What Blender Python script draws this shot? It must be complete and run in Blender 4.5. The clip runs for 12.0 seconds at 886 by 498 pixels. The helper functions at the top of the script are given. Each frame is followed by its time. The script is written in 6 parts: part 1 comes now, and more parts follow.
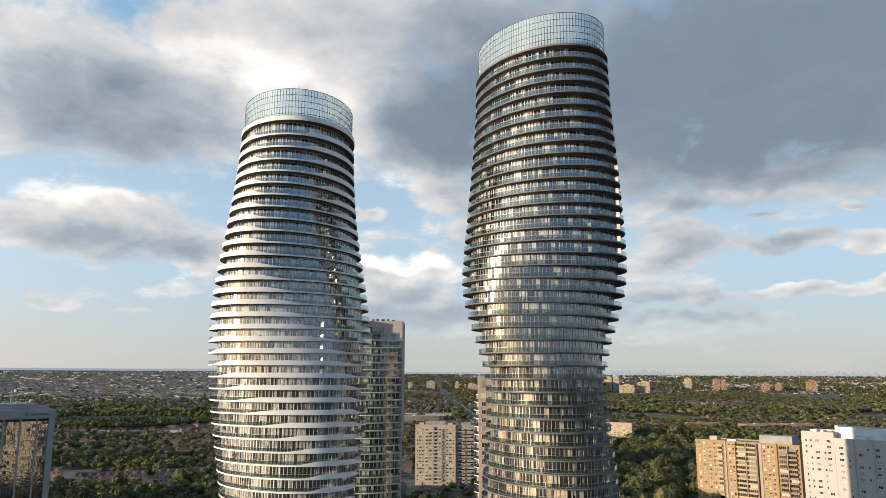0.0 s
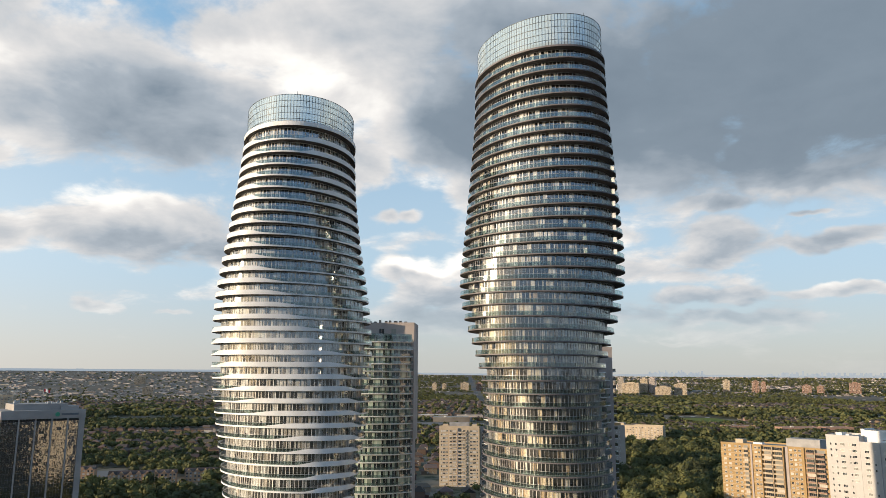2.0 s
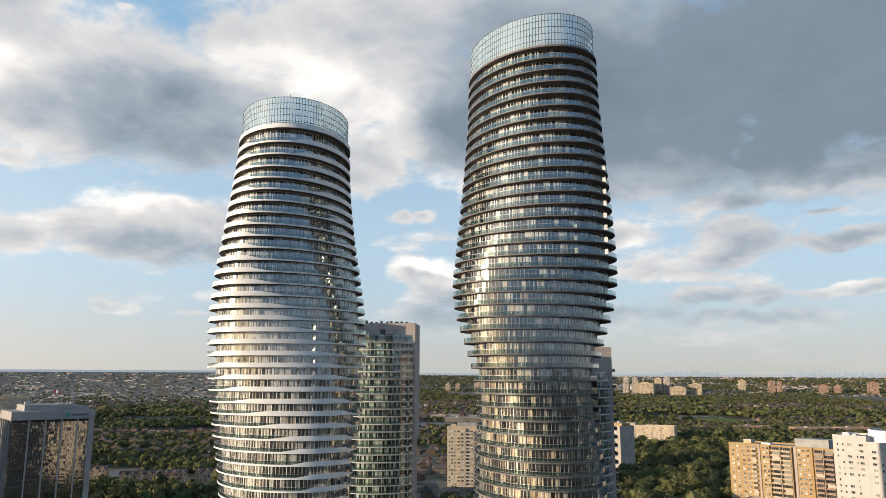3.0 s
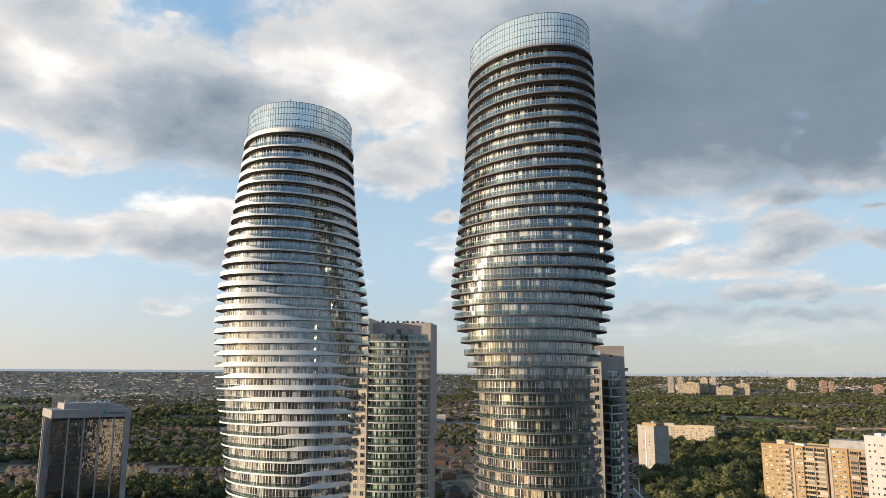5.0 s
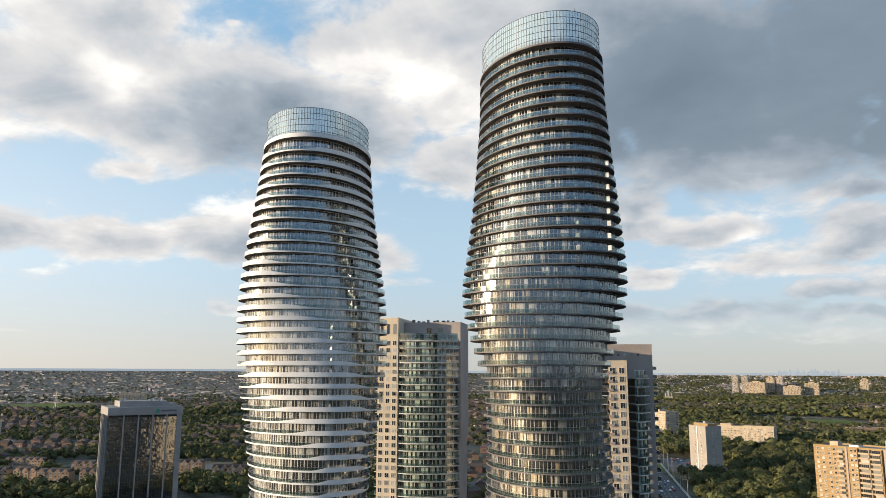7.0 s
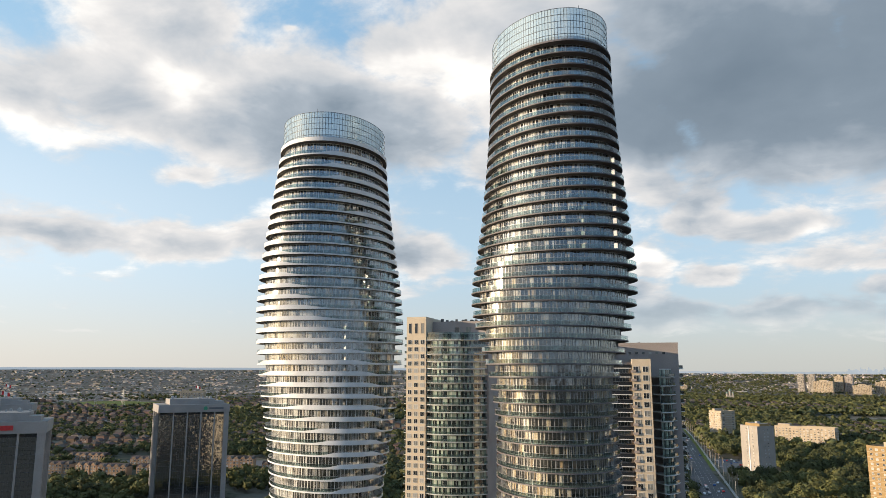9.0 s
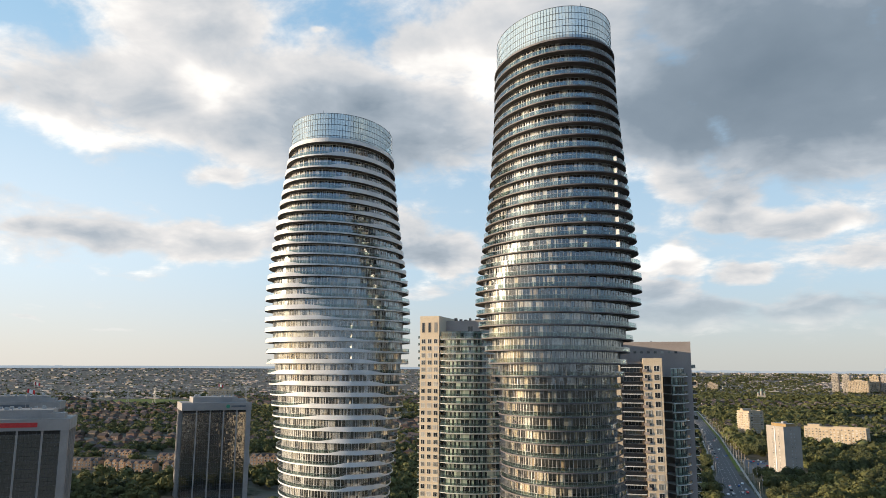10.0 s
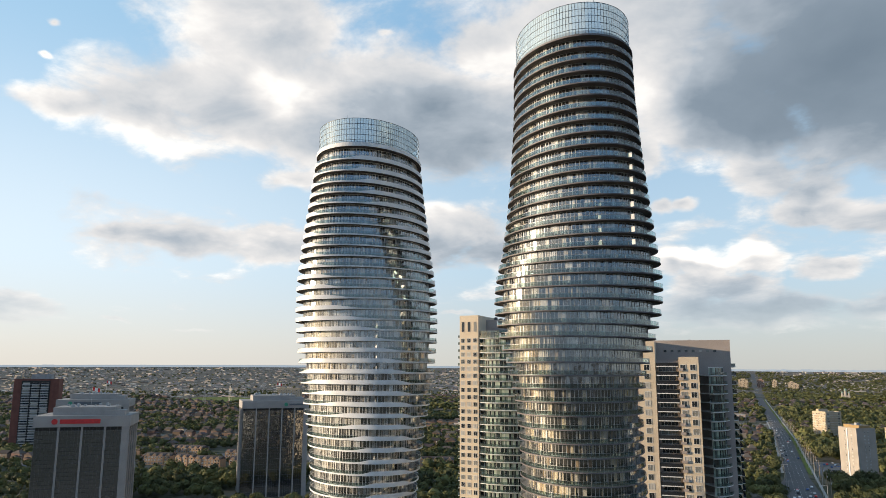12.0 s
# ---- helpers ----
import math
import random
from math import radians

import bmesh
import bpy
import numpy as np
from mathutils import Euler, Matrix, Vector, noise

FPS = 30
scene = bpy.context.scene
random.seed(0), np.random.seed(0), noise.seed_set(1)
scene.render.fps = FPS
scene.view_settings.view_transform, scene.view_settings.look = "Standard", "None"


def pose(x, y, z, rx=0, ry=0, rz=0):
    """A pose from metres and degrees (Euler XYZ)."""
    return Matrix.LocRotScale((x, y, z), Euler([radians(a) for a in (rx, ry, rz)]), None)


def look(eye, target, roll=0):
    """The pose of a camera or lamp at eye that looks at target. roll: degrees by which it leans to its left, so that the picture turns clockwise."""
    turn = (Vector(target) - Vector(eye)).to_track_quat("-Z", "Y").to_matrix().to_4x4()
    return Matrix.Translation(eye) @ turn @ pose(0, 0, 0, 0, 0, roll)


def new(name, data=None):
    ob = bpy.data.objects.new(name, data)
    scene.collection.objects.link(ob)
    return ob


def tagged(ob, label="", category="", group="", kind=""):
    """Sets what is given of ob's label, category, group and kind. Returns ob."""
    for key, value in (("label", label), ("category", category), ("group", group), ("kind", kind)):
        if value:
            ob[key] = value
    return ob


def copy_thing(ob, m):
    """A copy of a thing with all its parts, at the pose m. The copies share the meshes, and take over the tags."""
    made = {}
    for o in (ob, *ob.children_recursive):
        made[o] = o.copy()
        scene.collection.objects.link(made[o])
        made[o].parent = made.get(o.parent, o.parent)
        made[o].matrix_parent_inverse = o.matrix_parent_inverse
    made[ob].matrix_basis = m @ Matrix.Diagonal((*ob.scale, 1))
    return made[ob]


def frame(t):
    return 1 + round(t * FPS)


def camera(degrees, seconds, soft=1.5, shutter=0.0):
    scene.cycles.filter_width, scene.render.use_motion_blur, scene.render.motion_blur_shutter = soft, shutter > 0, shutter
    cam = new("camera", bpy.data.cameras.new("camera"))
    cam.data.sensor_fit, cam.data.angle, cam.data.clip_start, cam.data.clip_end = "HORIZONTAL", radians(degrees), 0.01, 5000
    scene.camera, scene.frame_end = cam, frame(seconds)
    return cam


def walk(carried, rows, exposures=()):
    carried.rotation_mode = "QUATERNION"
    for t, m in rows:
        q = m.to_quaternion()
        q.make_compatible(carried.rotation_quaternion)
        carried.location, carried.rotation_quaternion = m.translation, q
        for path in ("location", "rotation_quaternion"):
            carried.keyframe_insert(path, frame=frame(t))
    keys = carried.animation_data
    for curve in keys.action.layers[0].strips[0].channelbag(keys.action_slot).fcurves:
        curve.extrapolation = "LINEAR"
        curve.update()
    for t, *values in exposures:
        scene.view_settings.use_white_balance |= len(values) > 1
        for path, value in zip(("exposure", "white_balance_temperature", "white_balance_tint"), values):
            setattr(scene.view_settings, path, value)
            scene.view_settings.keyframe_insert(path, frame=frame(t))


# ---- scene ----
cam = camera(62.5, 12.0, 0.75)
PATH = [
    (0, (1.137, 0.371, 85.697), (1.125, 2.342, 86.037), 0.1),
    (0.5, (3.511, 0.245, 85.702), (3.473, 2.215, 86.044), 0.1),
    (1, (5.943, 0.103, 85.731), (5.881, 2.073, 86.074), 0.0),
    (1.5, (8.408, -0.111, 85.777), (8.322, 1.858, 86.12), 0.2),
    (2, (10.991, -0.335, 85.794), (10.883, 1.632, 86.137), 0.2),
    (2.5, (13.714, -0.533, 85.789), (13.589, 1.433, 86.133), 0.1),
    (3, (16.601, -0.622, 85.785), (16.455, 1.343, 86.129), 0.1),
    (5, (28.521, -1.087, 85.576), (28.258, 0.865, 85.919), 0.1),
    (5.5, (31.601, -1.119, 85.528), (31.299, 0.828, 85.871), 0.0),
    (6, (34.773, -1.077, 85.489), (34.434, 0.864, 85.832), 0.0),
    (6.5, (37.937, -1.016, 85.458), (37.558, 0.918, 85.799), 0.0),
    (7, (41.02, -0.829, 85.454), (40.6, 1.097, 85.795), 0.1),
    (9, (53.458, 0.713, 85.529), (52.889, 2.6, 85.866), 0.1),
    (9.5, (56.581, 1.279, 85.556), (55.976, 3.155, 85.891), 0.2),
    (10, (59.735, 1.967, 85.574), (59.093, 3.831, 85.908), 0.2),
    (10.5, (62.96, 2.733, 85.588), (62.281, 4.585, 85.922), 0.2),
    (11, (66.227, 3.53, 85.604), (65.509, 5.367, 85.935), 0.2),
    (11.5, (69.489, 4.33, 85.613), (68.723, 6.147, 85.944), 0.2),
    (12, (72.742, 5.083, 85.621), (71.923, 6.878, 85.952), 0.2),
]
walk(cam, [(t, look(eye, target, roll)) for t, eye, target, roll in PATH], [(0, 0.14), (6, 0.19), (12, 0.25)])

# ---- light ----
SUN_AZ, SUN_EL = radians(-113.6), radians(7.2)   # clockwise from +y; low evening sun from the west
sun_way = Vector((math.sin(SUN_AZ) * math.cos(SUN_EL), math.cos(SUN_AZ) * math.cos(SUN_EL), math.sin(SUN_EL)))
sun = new("sun", bpy.data.lights.new("sun", "SUN"))
sun.data.energy, sun.data.angle, sun.data.color = 6.4, radians(0.6), (1.0, 0.78, 0.535)
sun.matrix_world = look(sun_way * 900, (0, 0, 0))


def link(nt, a, b):
    nt.links.new(a, b)


def node(nt, kind, **inputs):
    n = nt.nodes.new(kind)
    for k, v in inputs.items():
        n.inputs[int(k[1:])].default_value = v
    return n


def math_node(nt, op, a, b=None, clamp=False):
    n = nt.nodes.new("ShaderNodeMath")
    n.operation, n.use_clamp = op, clamp
    for i, v in enumerate((a, b)):
        if v is None:
            continue
        if isinstance(v, (int, float)):
            n.inputs[i].default_value = v
        else:
            link(nt, v, n.inputs[i])
    return n.outputs[0]


def ramp(nt, value, lo, hi, out_lo=0.0, out_hi=1.0, smooth=True):
    n = nt.nodes.new("ShaderNodeMapRange")
    n.interpolation_type = "SMOOTHSTEP" if smooth else "LINEAR"
    for i, v in enumerate((lo, hi, out_lo, out_hi)):
        n.inputs[i + 1].default_value = v
    link(nt, value, n.inputs[0])
    return n.outputs[0]


def mix_col(nt, fac, a, b):
    n = nt.nodes.new("ShaderNodeMix")
    n.data_type = "RGBA"
    for sock, v in ((n.inputs[0], fac), (n.inputs[6], a), (n.inputs[7], b)):
        if isinstance(v, (int, float)):
            sock.default_value = v
        elif isinstance(v, tuple):
            sock.default_value = (*v, 1.0)
        else:
            link(nt, v, sock)
    return n.outputs[2]


def vec(nt, op, a, b):
    n = nt.nodes.new("ShaderNodeVectorMath")
    n.operation = op
    for i, v in enumerate((a, b)):
        if isinstance(v, tuple):
            n.inputs[i].default_value = v
        elif v is not None:
            link(nt, v, n.inputs[i])
    return n.outputs["Value"] if op in ("DISTANCE", "DOT_PRODUCT", "LENGTH") else n.outputs[0]


def build_sky():
    """Evening sky: cumulus heaps and a heavy grey bank before a clear sky, brighter towards the sun."""
    w = bpy.data.worlds.new("sky")
    scene.world = w
    w.use_nodes = True
    nt = w.node_tree
    nt.nodes.clear()
    way = nt.nodes.new("ShaderNodeTexCoord").outputs["Generated"]
    sky = nt.nodes.new("ShaderNodeTexSky")
    sky.sky_type, sky.sun_disc = "NISHITA", False
    sky.sun_elevation, sky.sun_rotation = SUN_EL + radians(10), SUN_AZ
    sky.air_density, sky.dust_density, sky.ozone_density = 1.0, 1.2, 2.0
    sep = nt.nodes.new("ShaderNodeSeparateXYZ")
    link(nt, way, sep.inputs[0])
    up = math_node(nt, "MAXIMUM", sep.outputs[2], 0.0)
    turn = math_node(nt, "ARCTAN2", sep.outputs[0], sep.outputs[1])
    high = math_node(nt, "ARCSINE", sep.outputs[2])
    both = nt.nodes.new("ShaderNodeCombineXYZ")
    link(nt, turn, both.inputs[0]), link(nt, high, both.inputs[1])
    warp = nt.nodes.new("ShaderNodeTexNoise")
    warp.inputs["Scale"].default_value, warp.inputs["Detail"].default_value = 13.0, 3
    link(nt, way, warp.inputs["Vector"])
    spot = vec(nt, "ADD", both.outputs[0], vec(nt, "MULTIPLY", vec(nt, "SUBTRACT", warp.outputs[1], (0.5, 0.5, 0.5)), (0.10, 0.045, 0.0)))
    # features shrink towards the horizon
    wide = vec(nt, "MULTIPLY", way, (1.0, 1.0, 1.9))
    inv = math_node(nt, "DIVIDE", 1.0, math_node(nt, "ADD", up, 0.33))
    scale = nt.nodes.new("ShaderNodeVectorMath")
    scale.operation = "SCALE"
    link(nt, wide, scale.inputs[0]), link(nt, inv, scale.inputs[3])
    flat = scale.outputs[0]

    def noise_at(size, detail, rough, shift, distort=0.0):
        n = nt.nodes.new("ShaderNodeTexNoise")
        n.inputs["Scale"].default_value, n.inputs["Detail"].default_value = size, detail
        n.inputs["Roughness"].default_value, n.inputs["Distortion"].default_value = rough, distort
        link(nt, vec(nt, "ADD", flat, shift), n.inputs["Vector"])
        return n.outputs[0]

    def away(az, el, wide_, tall):
        """Distance from a heap's centre, in its own half widths."""
        n = nt.nodes.new("ShaderNodeVectorMath")
        n.operation = "MULTIPLY_ADD"
        link(nt, spot, n.inputs[0])
        n.inputs[1].default_value = (1 / radians(wide_), 1 / radians(tall), 0)
        n.inputs[2].default_value = (-az / wide_, -el / tall, 0)
        return vec(nt, "LENGTH", n.outputs[0], None)

    big = noise_at(1.7, 3, 0.5, (3.1, 0.7, 2.2), 0.2)
    puff = noise_at(5.2, 9, 0.60, (1.1, 4.4, 0.3), 0.25)
    puff_sunward = noise_at(5.2, 5, 0.55, (1.1 - 0.035, 4.4 - 0.01, 0.3 + 0.07), 0.25)
    # scattered heaps all round, and the heaps and banks ahead
    heap = math_node(nt, "MULTIPLY", math_node(nt, "SUBTRACT", big, 0.60), 3.0)
    for row in BANKS + DECKS + STREAKS:
        f = math_node(nt, "SUBTRACT", row[4] if len(row) > 4 else 1.0, away(*row[:4]))
        n = nt.nodes.new("ShaderNodeMath")
        n.operation = "SMOOTH_MAX"
        link(nt, heap, n.inputs[0]), link(nt, f, n.inputs[1])
        n.inputs[2].default_value = 0.12
        heap = n.outputs[0]
    ragged = math_node(nt, "MULTIPLY", math_node(nt, "SUBTRACT", puff, 0.5), 1.6)
    cover = math_node(nt, "ADD", math_node(nt, "MINIMUM", heap, 1.2), ragged)
    dense = ramp(nt, cover, -0.06, 0.42)
    core = ramp(nt, cover, 0.10, 1.25)
    relief = math_node(nt, "MULTIPLY", math_node(nt, "SUBTRACT", puff_sunward, puff), 1.25)
    shade = math_node(nt, "ADD", math_node(nt, "MULTIPLY", core, 0.36), relief)
    shade = math_node(nt, "ADD", shade, math_node(nt, "MULTIPLY", math_node(nt, "SUBTRACT", big, 0.5), 0.5))
    for row in BELLIES + LOW_SHADE:
        f = ramp(nt, away(*row[:4]), 1.15, 0.15, 0.0, row[4])
        shade = math_node(nt, "ADD", shade, f)
    lit = mix_col(nt, ramp(nt, shade, -0.34, 0.0, 0, 1, False), (10.4, 10.0, 9.4), (7.3, 7.1, 6.95))
    lit = mix_col(nt, ramp(nt, shade, 0.0, 0.50, 0, 1, False), lit, (3.9, 4.35, 4.85))
    lit = mix_col(nt, ramp(nt, shade, 0.48, 0.95, 0, 1, False), lit, (2.15, 2.65, 3.2))
    lit = mix_col(nt, ramp(nt, shade, 0.95, 1.8, 0, 1, False), lit, (1.6, 2.05, 2.55))
    west = ramp(nt, turn, radians(-12), radians(-58))
    zenith = mix_col(nt, west, (2.6, 4.7, 7.0), (3.6, 5.9, 8.0))
    low = mix_col(nt, ramp(nt, turn, radians(-5), radians(-50)), (5.75, 5.85, 5.65), (7.5, 7.2, 6.7))
    clear = mix_col(nt, ramp(nt, up, 0.0, 0.15), low, mix_col(nt, west, (4.9, 6.5, 7.8), (7.3, 8.5, 9.4)))
    clear = mix_col(nt, ramp(nt, up, 0.14, 0.46), clear, zenith)
    # the sky opposite the sun is dimmer and bluer
    east = math_node(nt, "MULTIPLY", ramp(nt, vec(nt, "DOT_PRODUCT", way, (0.60, -0.80, 0.0)), 0.10, 0.75), ramp(nt, up, 0.02, 0.20, 0.55, 1.0))
    clear = mix_col(nt, east, clear, mix_col(nt, ramp(nt, up, 0.10, 0.35), (2.1, 3.3, 5.0), (3.0, 5.0, 8.0)))
    # warm band low in the west, round the sun
    glow = ramp(nt, vec(nt, "DOT_PRODUCT", way, (math.sin(SUN_AZ), math.cos(SUN_AZ), 0.0)), 0.62, 0.97)
    clear = mix_col(nt, math_node(nt, "MULTIPLY", glow, ramp(nt, up, 0.30, 0.02, 0.0, 0.9)), clear, (11.5, 8.2, 4.9))
    clear = mix_col(nt, 0.2, clear, sky.outputs[0])
    fade = ramp(nt, up, 0.015, 0.13, 0.15, 0.97)
    seen = mix_col(nt, math_node(nt, "MULTIPLY", dense, fade), clear, lit)
    bg = nt.nodes.new("ShaderNodeBackground")
    bg.inputs[1].default_value = 0.1
    link(nt, seen, bg.inputs[0])
    out = nt.nodes.new("ShaderNodeOutputWorld")
    link(nt, bg.outputs[0], out.inputs[0])


# cloud forms: azimuth, elevation, half width, half height in degrees, thickness where thin
# the grey bank in the east and the broken mass in the west
BANKS = [
    (24.5, 22.5, 17.0, 11.5), (15.3, 18.8, 8.4, 7.2), (31.6, 19.5, 13.0, 8.0), (9.9, 18.1, 6.5, 6.5), (5.0, 20.5, 9.5, 7.4), (-1.9, 18.7, 4.7, 5.2), (6.4, 22.9, 9.8, 9.5),
    (-3.4, 20.6, 8.0, 7.0), (-0.6, 14.1, 4.2, 2.0, 0.8), (-11.0, 16.5, 5.0, 2.4), (-10.9, 25.8, 16.8, 7.2), (-25.0, 19.8, 12.6, 5.5), (-31.2, 20.4, 12.0, 7.0), (-41.0, 19.8, 12.0, 4.9),
    (-48.8, 18.8, 6.6, 2.4), (-53.3, 18.5, 4.3, 1.5), (-39.0, 25.3, 10.0, 4.4), (-36.4, 14.5, 4.4, 1.7, 0.7), (21.5, 15.5, 4.5, 2.8), (0.3, 17.5, 3.8, 2.8), (-21.5, 25.0, 5.0, 3.0), (1.5, 26.5, 8.0, 5.5), (75, 20, 46, 15), (-12.3, 21.6, 5.0, 3.4),
]
# lower decks and small heaps
DECKS = [
    (-27.0, 10.8, 9.7, 3.0), (-19.2, 9.3, 5.2, 2.1), (-27.6, 11.2, 5.3, 3.0), (-37.9, 9.6, 5.6, 2.0), (-44.2, 9.6, 7.6, 1.3), (-37.5, 9.7, 4.7, 1.7), (-48.5, 9.7, 3.0, 0.9),
    (-29.6, 4.7, 2.0, 0.6), (-23.2, 4.7, 2.3, 0.4, 0.6), (-54.5, 4.2, 3.0, 1.0), (-48.8, 3.4, 2.2, 0.3, 0.6), (-43.4, 2.9, 2.4, 0.3, 0.4), (3.5, 12.9, 3.6, 2.2, 0.8), (-6.0, 12.4, 2.0, 0.7),
    (-5.0, 8.2, 2.4, 1.4), (-1.6, 8.3, 2.2, 1.2), (-3.6, 6.3, 4.9, 1.4), (-4.5, 4.5, 3.1, 0.9, 0.8), (-53.4, 23.7, 1.3, 0.6, 0.6), (-54.3, 21.5, 1.2, 0.5, 0.6), (-29.3, 25.9, 2.1, 0.7, 0.5),
]
# flat streaks low in the east
STREAKS = [
    (17.9, 12.8, 4.1, 1.0), (23.9, 13.7, 2.7, 1.0, 0.8), (17.8, 9.8, 4.5, 2.5), (25.5, 9.5, 4.7, 0.8), (30.1, 8.9, 2.3, 1.0), (24.5, 11.5, 1.9, 0.4, 0.7), (29.9, 11.5, 2.0, 0.5, 0.7),
    (17.6, 6.0, 5.6, 0.9), (26.0, 5.9, 5.0, 0.6), (30.8, 6.2, 2.3, 0.7), (18.7, 4.1, 6.7, 0.7), (15.4, 2.7, 4.1, 0.3, 0.6), (8.2, 10.3, 5.3, 1.5), (17.4, 8.8, 3.9, 1.6),
    (4.8, 7.5, 2.5, 0.8, 0.8), (-6.5, 8.1, 2.4, 1.6), (-1.7, 8.3, 3.4, 1.6), (3.7, 7.4, 2.8, 1.0), (-1.6, 4.6, 8.6, 2.0), (3.6, 11.3, 3.9, 1.3), (-7.7, 12.4, 1.9, 0.8), (8.0, 4.7, 7.0, 1.4),
]
# shaded bellies (+) and sunlit shoulders (-)
BELLIES = [
    (23.0, 23.0, 30.0, 14.0, 0.85), (21.4, 16.2, 13.0, 4.5, 0.3), (2.8, 19.8, 10.5, 8.8, 0.50), (31.5, 20.5, 2.4, 2.2, -0.22), (6.4, 20.2, 8.7, 8.5, 0.34), (-1.5, 19.1, 6.0, 4.7, 0.3), (-24.9, 18.2, 12.6, 4.3, 0.42),
    (-20.4, 16.3, 10.5, 2.1, 0.2), (-14.4, 22.9, 4.4, 3.2, -0.38), (-20.9, 23.5, 5.0, 2.3, -0.3), (-14.8, 22.9, 5.2, 3.5, -0.14), (-36.6, 21.3, 4.0, 1.8, -0.36), (-25.9, 19.7, 7.7, 3.7, 0.14), (-44.4, 19.3, 6.2, 2.2, 0.10),
    (-38.2, 20.6, 4.2, 1.7, -0.18), (-48.6, 16.8, 10.0, 1.4, -0.2), (-7.9, 23.1, 3.4, 6.4, -0.12), (-25.0, 9.3, 11.1, 1.8, 0.45), (-43.7, 8.4, 8.0, 0.8, 0.08), (-26.9, 12.9, 5.0, 1.3, -0.25),
]
LOW_SHADE = [
    (78, 20, 52, 18, 0.85),
    (-30.0, 12.6, 3.8, 1.2, -0.35), (-3.2, 6.5, 5.3, 1.1, 0.25), (-3.2, 8.7, 4.9, 0.7, -0.4), (22.9, 9.1, 9.8, 1.6, 0.2), (15.0, 4.9, 14.0, 1.5, 0.42), (-1.6, 4.4, 9.7, 1.8, 0.55), (-4.0, 8.8, 5.1, 0.8, -0.4),
    (11.0, 9.7, 2.4, 1.0, -0.35), (-2.2, 14.3, 4.7, 1.6, -0.15), (-33.0, 18.3, 7.2, 2.2, 0.15), (24.7, 13.0, 4.9, 0.9, -0.2),
]
build_sky()


# ---- materials ----
def surface(name, col, rough=0.7, col2=None, scale=0.35, grain=6.0, bump=0.15, metal=0.0, vary=0.25, island=0.0, spec=0.5):
    """Procedural surface: base colour with stains at one scale and grain at another, fine relief."""
    m = bpy.data.materials.new(name)
    m.use_nodes = True
    nt = m.node_tree
    b = nt.nodes["Principled BSDF"]
    pos = nt.nodes.new("ShaderNodeTexCoord").outputs["Object"]
    stain = node(nt, "ShaderNodeTexNoise")
    stain.inputs["Scale"].default_value, stain.inputs["Detail"].default_value = scale, 6
    link(nt, pos, stain.inputs["Vector"])
    fine = node(nt, "ShaderNodeTexNoise")
    fine.inputs["Scale"].default_value, fine.inputs["Detail"].default_value = grain, 4
    link(nt, pos, fine.inputs["Vector"])
    dark = tuple(c * (1 - vary) for c in col) if col2 is None else col2
    c = mix_col(nt, ramp(nt, stain.outputs[0], 0.35, 0.68), col, dark)
    c = mix_col(nt, math_node(nt, "MULTIPLY", ramp(nt, fine.outputs[0], 0.4, 0.75), 0.5), c, tuple(x * 0.7 for x in col))
    if island:
        geo = nt.nodes.new("ShaderNodeNewGeometry")
        info = nt.nodes.new("ShaderNodeObjectInfo")
        r = math_node(nt, "FRACT", math_node(nt, "ADD", geo.outputs["Random Per Island"], info.outputs["Random"]))
        hsv = nt.nodes.new("ShaderNodeHueSaturation")
        link(nt, c, hsv.inputs["Color"])
        link(nt, ramp(nt, r, 0, 1, 1 - island, 1 + island, False), hsv.inputs["Value"])
        link(nt, ramp(nt, math_node(nt, "FRACT", math_node(nt, "MULTIPLY", r, 7.3)), 0, 1, 0.5 - island * 0.06, 0.5 + island * 0.06, False), hsv.inputs["Hue"])
        c = hsv.outputs[0]
    link(nt, c, b.inputs["Base Color"])
    b.inputs["Roughness"].default_value, b.inputs["Metallic"].default_value = rough, metal
    b.inputs["Specular IOR Level"].default_value = spec
    if bump:
        bn = nt.nodes.new("ShaderNodeBump")
        bn.inputs["Strength"].default_value, bn.inputs["Distance"].default_value = bump, 0.05
        link(nt, fine.outputs[0], bn.inputs["Height"])
        link(nt, bn.outputs[0], b.inputs["Normal"])
    return m


